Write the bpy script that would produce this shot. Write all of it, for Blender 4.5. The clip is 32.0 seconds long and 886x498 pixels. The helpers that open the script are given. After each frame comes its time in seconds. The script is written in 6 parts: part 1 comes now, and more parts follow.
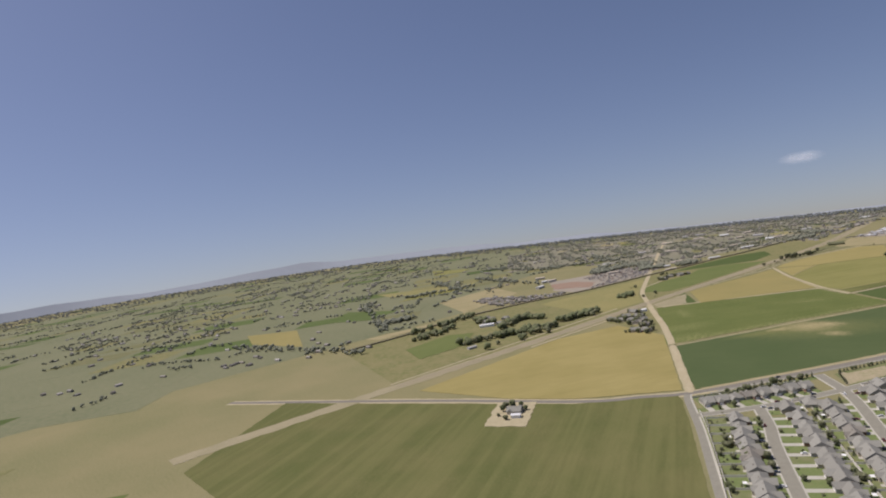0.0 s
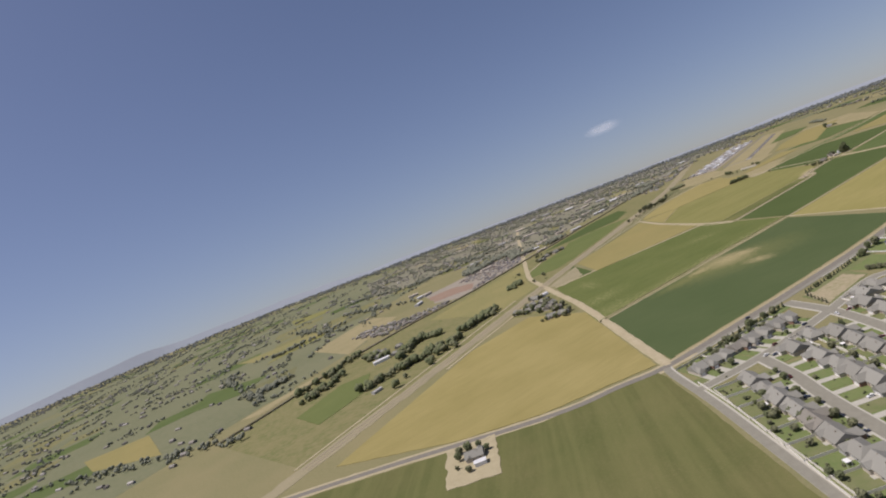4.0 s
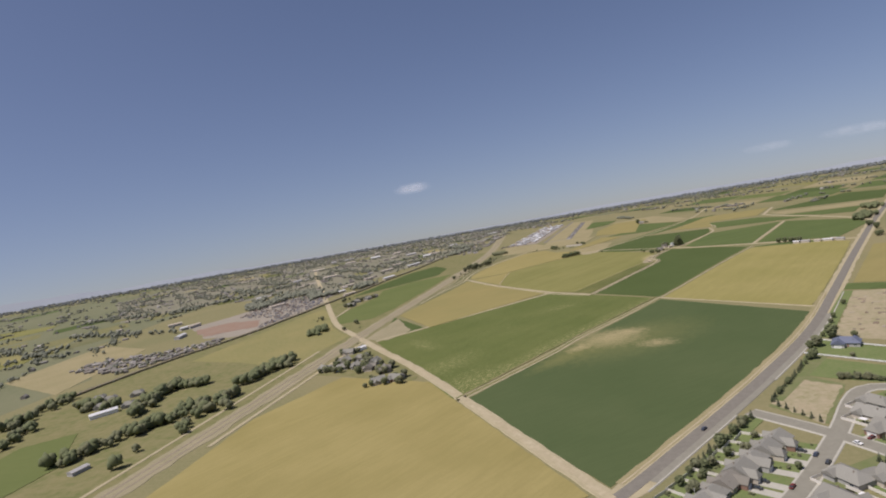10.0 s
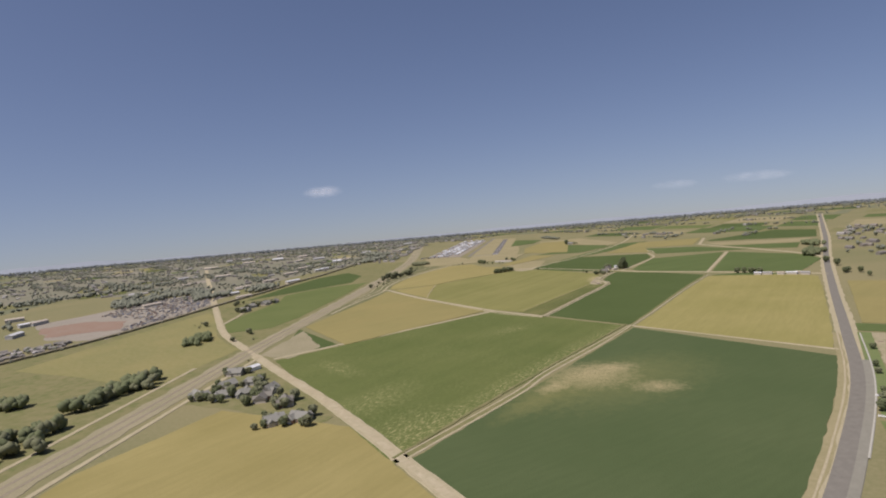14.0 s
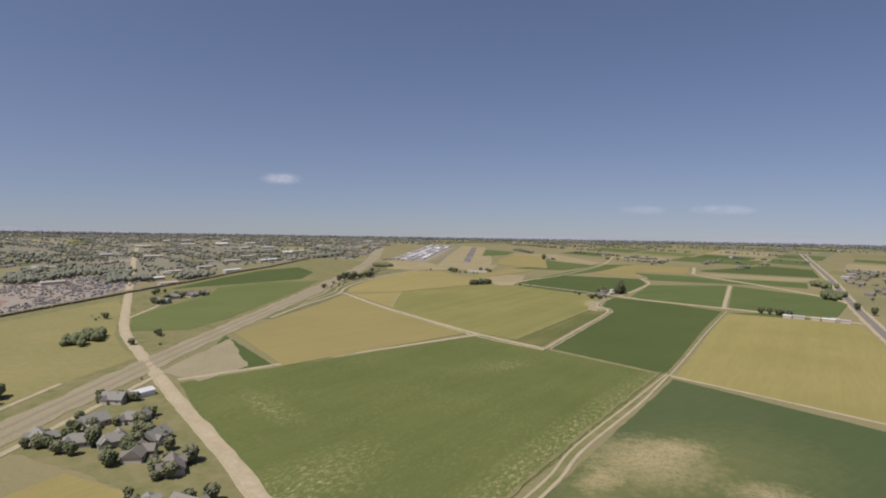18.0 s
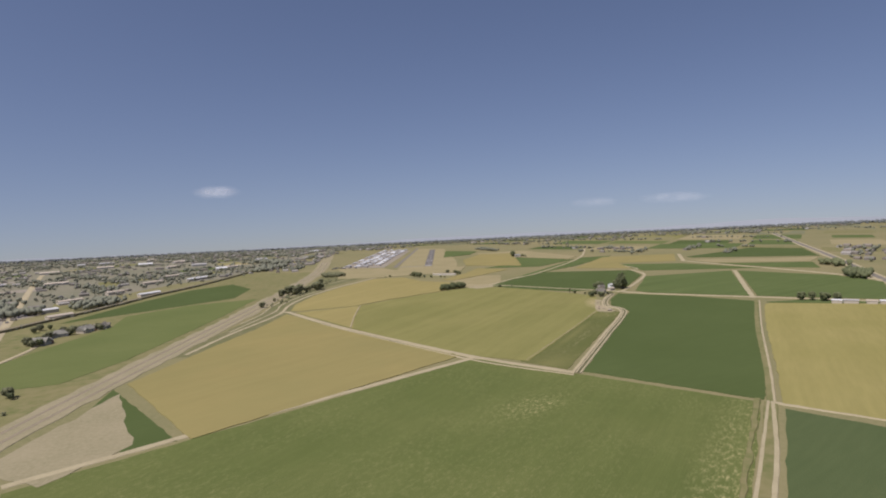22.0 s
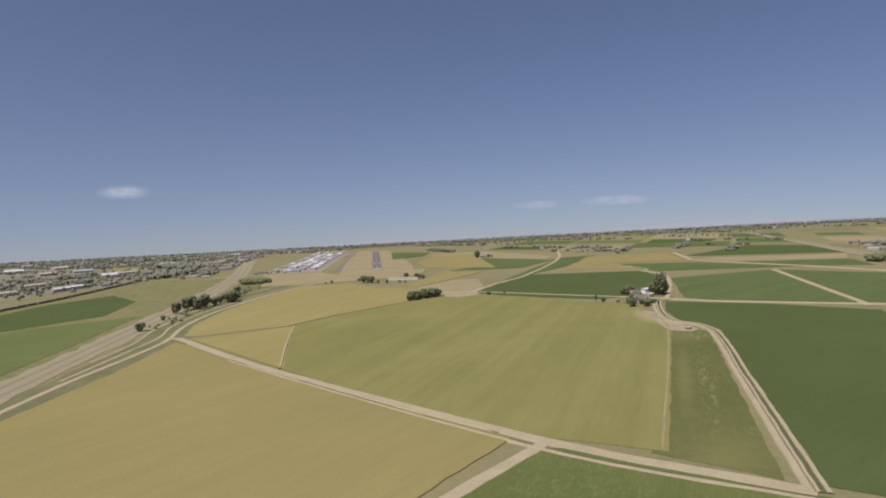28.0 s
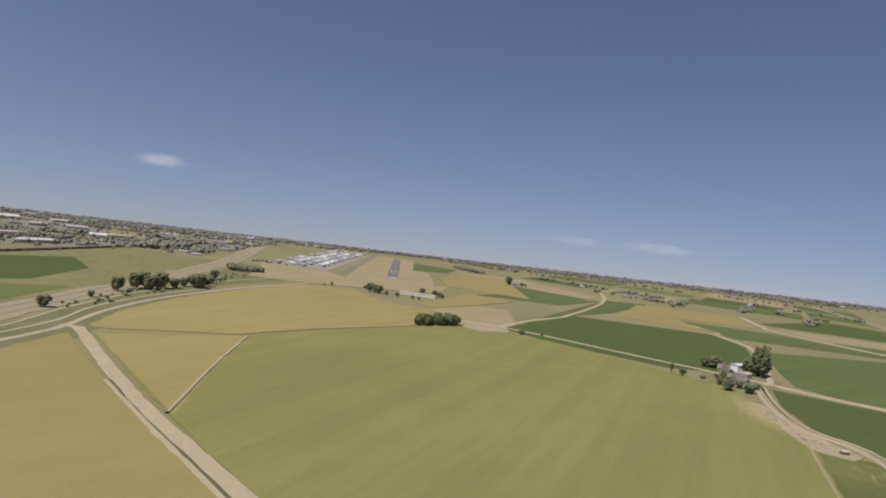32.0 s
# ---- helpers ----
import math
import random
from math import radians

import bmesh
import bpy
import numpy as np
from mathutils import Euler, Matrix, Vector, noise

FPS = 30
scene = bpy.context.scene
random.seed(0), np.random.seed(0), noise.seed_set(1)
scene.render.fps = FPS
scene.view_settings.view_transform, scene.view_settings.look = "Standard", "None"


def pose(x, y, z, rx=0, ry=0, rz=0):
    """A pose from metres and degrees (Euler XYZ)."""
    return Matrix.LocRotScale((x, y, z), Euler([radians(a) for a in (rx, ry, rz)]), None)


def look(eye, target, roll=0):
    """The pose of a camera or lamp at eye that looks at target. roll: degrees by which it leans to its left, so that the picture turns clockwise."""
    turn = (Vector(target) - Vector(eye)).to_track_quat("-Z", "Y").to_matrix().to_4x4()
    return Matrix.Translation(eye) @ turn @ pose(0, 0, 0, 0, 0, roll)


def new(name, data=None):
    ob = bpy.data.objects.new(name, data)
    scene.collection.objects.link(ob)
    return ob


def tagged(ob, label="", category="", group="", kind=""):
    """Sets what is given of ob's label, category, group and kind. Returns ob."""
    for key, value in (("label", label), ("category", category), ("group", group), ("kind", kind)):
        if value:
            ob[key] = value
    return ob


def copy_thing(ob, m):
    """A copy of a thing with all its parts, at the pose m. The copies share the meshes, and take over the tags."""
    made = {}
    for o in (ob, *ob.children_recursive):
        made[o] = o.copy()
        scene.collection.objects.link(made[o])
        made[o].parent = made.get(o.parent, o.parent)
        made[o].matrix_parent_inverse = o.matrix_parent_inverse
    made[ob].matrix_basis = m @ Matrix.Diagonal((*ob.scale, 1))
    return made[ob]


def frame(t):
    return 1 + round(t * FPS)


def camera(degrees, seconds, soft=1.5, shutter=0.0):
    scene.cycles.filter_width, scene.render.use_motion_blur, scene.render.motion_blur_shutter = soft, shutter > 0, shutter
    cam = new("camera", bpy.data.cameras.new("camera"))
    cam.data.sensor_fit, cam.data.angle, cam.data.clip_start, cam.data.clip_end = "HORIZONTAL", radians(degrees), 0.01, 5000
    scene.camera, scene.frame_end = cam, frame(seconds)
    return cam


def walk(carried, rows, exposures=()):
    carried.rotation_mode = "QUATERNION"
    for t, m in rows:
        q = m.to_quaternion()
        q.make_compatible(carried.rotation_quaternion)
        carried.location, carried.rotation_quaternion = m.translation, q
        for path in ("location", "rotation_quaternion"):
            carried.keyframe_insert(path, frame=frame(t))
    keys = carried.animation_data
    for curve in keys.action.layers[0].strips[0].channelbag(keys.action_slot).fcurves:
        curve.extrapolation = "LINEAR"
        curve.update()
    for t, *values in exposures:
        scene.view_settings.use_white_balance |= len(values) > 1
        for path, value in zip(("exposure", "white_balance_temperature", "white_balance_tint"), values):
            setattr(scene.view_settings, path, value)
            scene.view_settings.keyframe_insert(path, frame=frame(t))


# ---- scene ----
# <path>
cam = camera(72.26, 32.0, soft=2.0, shutter=0.0)
PATH = [  # seconds, x, y, z, yaw, pitch, roll
    (0, 405.4, -554.3, 189.9, 51.66, -2.09, -8.78),
    (0.5, 387.7, -547.2, 189.0, 50.06, -2.02, -12.17),
    (1, 369.9, -540.1, 187.8, 48.53, -2.11, -15.07),
    (1.5, 352.3, -532.7, 186.5, 46.77, -2.10, -17.70),
    (2, 335.0, -524.7, 184.9, 45.00, -2.33, -19.69),
    (2.5, 317.9, -516.1, 183.3, 43.04, -2.39, -20.53),
    (3, 301.1, -507.0, 181.6, 41.15, -2.70, -21.03),
    (3.5, 284.6, -497.2, 179.9, 39.01, -3.19, -21.91),
    (5.5, 223.2, -448.2, 173.4, 30.73, -3.58, -22.65),
    (6, 209.3, -434.9, 171.8, 28.76, -4.32, -21.14),
    (6.5, 196.0, -421.1, 170.0, 26.79, -4.68, -19.00),
    (7, 183.5, -406.6, 168.2, 24.89, -4.88, -18.02),
    (7.5, 171.6, -391.6, 166.2, 23.06, -5.03, -16.12),
    (8, 160.2, -376.3, 164.0, 21.09, -5.02, -14.45),
    (8.5, 149.1, -360.8, 161.4, 19.67, -4.99, -12.75),
    (9, 138.0, -345.5, 158.1, 18.63, -4.90, -11.65),
    (9.5, 126.5, -330.8, 154.2, 17.62, -4.58, -11.38),
    (10, 115.3, -315.8, 150.4, 16.30, -4.44, -10.65),
    (10.5, 104.8, -300.2, 146.9, 14.73, -4.68, -9.70),
    (11, 95.1, -284.0, 143.9, 13.10, -4.60, -9.51),
    (11.5, 86.3, -267.2, 141.4, 11.95, -4.50, -9.30),
    (12, 78.0, -250.1, 139.0, 11.23, -4.29, -8.17),
    (12.5, 70.2, -232.8, 136.7, 10.26, -4.66, -7.24),
    (13, 63.0, -215.2, 134.2, 8.87, -4.45, -7.37),
    (13.5, 56.5, -197.4, 131.5, 7.97, -4.38, -6.20),
    (14, 50.5, -179.5, 128.7, 7.21, -4.32, -5.31),
    (14.5, 44.8, -161.4, 126.1, 6.43, -4.26, -5.27),
    (16.5, 25.3, -87.3, 118.2, 4.61, -4.13, 1.26),
    (17, 20.2, -68.9, 117.1, 3.82, -3.67, 2.20),
    (17.5, 15.1, -51.1, 116.3, 3.47, -4.06, 2.59),
    (18, 9.9, -34.0, 115.7, 2.97, -4.03, 0.80),
    (18.5, 4.7, -17.1, 114.9, 2.59, -4.02, 2.40),
    (19, 0.0, 0.3, 113.6, 1.75, -3.75, 1.72),
    (19.5, -3.5, 18.8, 110.6, 1.82, -3.94, 1.03),
    (20, -6.4, 37.5, 107.5, 1.78, -3.86, -0.13),
    (20.5, -9.1, 56.3, 104.7, 1.07, -4.09, -3.08),
    (21, -11.6, 75.1, 102.3, 0.11, -3.94, -4.52),
    (21.5, -13.9, 94.0, 100.1, -0.71, -3.84, -3.55),
    (22, -15.9, 112.9, 98.0, -1.94, -3.55, -2.70),
    (22.5, -17.7, 131.6, 96.0, -2.77, -3.46, -0.88),
    (23, -19.6, 149.8, 94.5, -3.46, -3.45, -1.52),
    (23.5, -22.0, 167.5, 93.6, -3.71, -3.68, -2.07),
    (24, -24.6, 184.9, 93.3, -3.56, -3.55, -0.15),
    (24.5, -27.5, 202.4, 93.2, -3.84, -3.29, 0.76),
    (25, -30.5, 220.0, 92.9, -4.53, -2.94, 0.86),
    (25.5, -33.7, 237.9, 92.4, -5.36, -3.51, 1.16),
    (27.5, -45.2, 309.5, 76.7, -8.47, -3.87, -1.00),
    (28, -43.0, 326.1, 74.2, -8.59, -3.18, -2.62),
    (28.5, -39.9, 342.3, 72.2, -8.15, -2.69, -2.84),
    (29, -36.3, 358.3, 70.5, -6.85, -2.32, -1.92),
    (29.5, -33.2, 374.7, 69.3, -6.15, -2.43, -0.39),
    (30, -30.7, 391.1, 68.1, -5.96, -2.01, 2.06),
    (30.5, -28.8, 407.2, 67.1, -5.90, -2.03, 6.11),
    (31, -27.2, 422.9, 66.0, -5.75, -2.37, 8.94),
    (31.5, -25.8, 438.1, 64.8, -5.65, -1.99, 8.70),
    (32, -24.3, 452.9, 63.4, -5.76, -1.46, 6.74),
]


def aim(x, y, z, yaw, pitch, roll):
    """The camera's pose from its place, heading, pitch and roll in degrees."""
    h, p = radians(yaw), radians(pitch)
    ahead = Vector((-math.sin(h) * math.cos(p), math.cos(h) * math.cos(p), math.sin(p)))
    eye = Vector((x, y, z))
    return look(eye, eye + ahead, roll)


walk(cam, [(t, aim(*row)) for t, *row in PATH], exposures=((0, 0.15, 6270, 20.3), (32, 0.15, 6270, 20.3)))
# </path>

# ---- light ----
SUN_EL, SUN_AZ = radians(60), radians(228)
world = bpy.data.worlds.new("sky")
scene.world = world
world.use_nodes = True
wn, wl = world.node_tree.nodes, world.node_tree.links
sky = wn.new("ShaderNodeTexSky")
sky.sky_type, sky.sun_disc = "NISHITA", False
sky.sun_elevation, sky.sun_rotation = SUN_EL, SUN_AZ
sky.altitude, sky.air_density, sky.dust_density, sky.ozone_density = 700, 1.0, 1.7, 2.0
co, lift, unit = wn.new("ShaderNodeTexCoord"), wn.new("ShaderNodeVectorMath"), wn.new("ShaderNodeVectorMath")
lift.operation, unit.operation = "ADD", "NORMALIZE"
lift.inputs[1].default_value = (0, 0, 0.10)
wl.new(co.outputs["Generated"], lift.inputs[0])
wl.new(lift.outputs[0], unit.inputs[0])
wl.new(unit.outputs[0], sky.inputs[0])
dusty = wn.new("ShaderNodeMix")
dusty.data_type, dusty.blend_type = "RGBA", "MULTIPLY"
dusty.inputs[0].default_value, dusty.inputs[7].default_value = 1.0, (1.1, 1.0, 0.975, 1)
wl.new(sky.outputs[0], dusty.inputs[6])
wl.new(dusty.outputs[2], wn["Background"].inputs[0])
wn["Background"].inputs[1].default_value = 0.0705
sun_data = bpy.data.lights.new("sun", "SUN")
sun_data.energy, sun_data.angle, sun_data.color = 4.2, radians(0.53), (1.0, 0.96, 0.85)
sun = new("sun", sun_data)
sun_way = Vector((math.sin(SUN_AZ) * math.cos(SUN_EL), math.cos(SUN_AZ) * math.cos(SUN_EL), math.sin(SUN_EL)))
sun.matrix_world = look(sun_way * 900, (0, 0, 0))

rnd = random.Random(7)


# ---- materials ----
class Nodes:
    """A material with a few shorthand calls for its nodes."""

    def __init__(self, name, rough=0.9, spec=0.2):
        self.m = bpy.data.materials.new(name)
        self.m.use_nodes = True
        self.t = self.m.node_tree
        self.b = self.t.nodes["Principled BSDF"]
        self.b.inputs["Roughness"].default_value = rough
        self.b.inputs["Specular IOR Level"].default_value = spec
        co = self.t.nodes.new("ShaderNodeNewGeometry")
        self.pos = co.outputs["Position"]
        self.island = co.outputs["Random Per Island"]
        self.rand = self.t.nodes.new("ShaderNodeObjectInfo").outputs["Random"]

    def link(self, a, b):
        self.t.links.new(a, b)

    def spin(self, angle, scale=(1, 1, 1)):
        """The place turned by an angle and then stretched along its new axes."""
        n, m = self.t.nodes.new("ShaderNodeMapping"), self.t.nodes.new("ShaderNodeMapping")
        n.inputs["Rotation"].default_value = (0, 0, radians(angle))
        m.inputs["Scale"].default_value = scale
        self.link(self.pos, n.inputs[0])
        self.link(n.outputs[0], m.inputs[0])
        return m.outputs[0]

    def noise(self, scale, detail=4, vec=None, rough=0.55, lo=0.35, hi=0.65):
        n = self.t.nodes.new("ShaderNodeTexNoise")
        n.inputs["Scale"].default_value, n.inputs["Detail"].default_value, n.inputs["Roughness"].default_value = scale, detail, rough
        self.link(vec or self.pos, n.inputs[0])
        r = self.t.nodes.new("ShaderNodeMapRange")
        r.inputs[1].default_value, r.inputs[2].default_value = lo, hi
        self.link(n.outputs[0], r.inputs[0])
        return r.outputs[0]

    def wave(self, scale, vec, distort=0.4, detail_scale=1.0):
        n = self.t.nodes.new("ShaderNodeTexWave")
        n.inputs["Scale"].default_value, n.inputs["Distortion"].default_value = scale, distort
        n.inputs["Detail"].default_value, n.inputs["Detail Scale"].default_value = 3, detail_scale
        self.link(vec, n.inputs[0])
        return n.outputs["Fac"]

    def mix(self, fac, a, b, kind="MIX"):
        n = self.t.nodes.new("ShaderNodeMix")
        n.data_type, n.blend_type = "RGBA", kind
        for value, slot in ((fac, 0), (a, 6), (b, 7)):
            if isinstance(value, (int, float)):
                n.inputs[slot].default_value = value
            elif isinstance(value, tuple):
                n.inputs[slot].default_value = (*value, 1)
            else:
                self.link(value, n.inputs[slot])
        return n.outputs[2]

    def calc(self, op, a, b=0.0):
        n = self.t.nodes.new("ShaderNodeMath")
        n.operation = op
        n.use_clamp = op in ("ADD", "MULTIPLY", "SUBTRACT")
        for value, slot in ((a, 0), (b, 1)):
            if isinstance(value, (int, float)):
                n.inputs[slot].default_value = value
            else:
                self.link(value, n.inputs[slot])
        return n.outputs[0]

    def spot(self, x, y, rx, ry, angle=0, ragged=0.6):
        """1 in the middle of a ragged patch of ground, 0 outside it."""
        n = self.t.nodes.new("ShaderNodeVectorMath")
        n.operation = "SUBTRACT"
        n.inputs[1].default_value = (x, y, 0)
        self.link(self.pos, n.inputs[0])
        m = self.t.nodes.new("ShaderNodeMapping")
        m.vector_type = "TEXTURE"
        m.inputs["Rotation"].default_value = (0, 0, radians(angle))
        m.inputs["Scale"].default_value = (rx, ry, 1000)
        self.link(n.outputs[0], m.inputs[0])
        d = self.t.nodes.new("ShaderNodeVectorMath")
        d.operation = "LENGTH"
        self.link(m.outputs[0], d.inputs[0])
        rag = self.noise(0.16, 9, rough=0.85, lo=0.28, hi=0.72)
        far = self.calc("MULTIPLY_ADD", rag, ragged)
        far.node.inputs[2].default_value = 0.0
        total = self.t.nodes.new("ShaderNodeMath")
        total.operation = "ADD"
        self.link(d.outputs["Value"], total.inputs[0])
        self.link(far, total.inputs[1])
        r = self.t.nodes.new("ShaderNodeMapRange")
        r.inputs[1].default_value, r.inputs[2].default_value, r.inputs[3].default_value, r.inputs[4].default_value = 0.5, 1.4, 0.85, 0
        self.link(total.outputs[0], r.inputs[0])
        return r.outputs[0]

    def bump(self, height, strength=0.4, dist=0.3):
        n = self.t.nodes.new("ShaderNodeBump")
        n.inputs["Strength"].default_value, n.inputs["Distance"].default_value = strength, dist
        self.link(height, n.inputs["Height"])
        self.link(n.outputs[0], self.b.inputs["Normal"])

    def done(self, col):
        if isinstance(col, tuple):
            self.b.inputs["Base Color"].default_value = (*col, 1)
        else:
            self.link(col, self.b.inputs["Base Color"])
        return self.m


def crop(name, a, b, angle=0, row=0.25, rows=0.2, band=0.0, fleck=None, flecks=0.5, spots=(), bare=(0.33, 0.275, 0.148), thin=(), grain=(0.75, 1.2, 1), dense=()):
    """A sown field: two tones in patches, drill rows, broad machine bands, flecks of straw, ragged bare spots."""
    n = Nodes(name, 0.95, 0.04)
    along = n.spin(angle, (1, 0.12, 1))
    col = n.mix(n.noise(0.012, 5), a, b)
    col = n.mix(n.calc("MULTIPLY", n.noise(0.35, 3, along), 0.28), col, tuple(0.82 * c for c in a))
    if rows:
        col = n.mix(n.calc("MULTIPLY", n.wave(row, n.spin(angle), 1.5, 0.3), rows), col, tuple(0.62 * c for c in b))
    if band:
        col = n.mix(n.calc("MULTIPLY", n.noise(0.09, 2, n.spin(angle, (1, 0.03, 1)), lo=0.42, hi=0.6), band), col, tuple(min(1, 1.28 * c) for c in b))
    if fleck:
        straw = n.noise(0.5, 8, n.spin(angle, grain), rough=0.85, lo=0.505, hi=0.62)
        patch = n.calc("MULTIPLY", n.noise(0.02, 5, lo=0.3, hi=0.62), 0.22 if dense else 1.0)
        for s in dense:
            patch = n.calc("ADD", patch, n.spot(*s))
        col = n.mix(n.calc("MULTIPLY", n.calc("MULTIPLY", straw, patch), flecks), col, fleck)
    for s in thin:
        col = n.mix(n.calc("MULTIPLY", n.spot(*s), 0.45), col, (0.19, 0.18, 0.07))
    for s in spots:
        col = n.mix(n.calc("MULTIPLY", n.spot(*s), n.noise(0.55, 6, rough=0.8, lo=0.34, hi=0.52)), col, bare)
    n.bump(n.noise(1.2, 4), 0.25, 0.3)
    return n.done(col)


def earth(name, a, b, c, fine=0.5, coarse=0.03, rough=0.95):
    """Bare or weedy ground of three tones."""
    n = Nodes(name, rough, 0.06)
    col = n.mix(n.noise(coarse, 5), a, b)
    col = n.mix(n.calc("MULTIPLY", n.noise(fine, 6, rough=0.7), 0.7), col, c)
    n.bump(n.noise(fine * 3, 4), 0.4, 0.2)
    return n.done(col)


def paint(name, col, rough=0.5, metal=0.0, var=0.15, scale=1.5):
    n = Nodes(name, rough, 0.4)
    n.b.inputs["Metallic"].default_value = metal
    return n.done(n.mix(n.calc("MULTIPLY", n.noise(scale, 4), var), col, tuple(0.55 * c for c in col)))


def paving(name, col, worn, rough=0.9):
    n = Nodes(name, rough, 0.06)
    c = n.mix(n.noise(0.25, 5, rough=0.7), col, worn)
    c = n.mix(n.calc("MULTIPLY", n.noise(6, 3), 0.4), c, tuple(0.7 * v for v in col))
    return n.done(c)


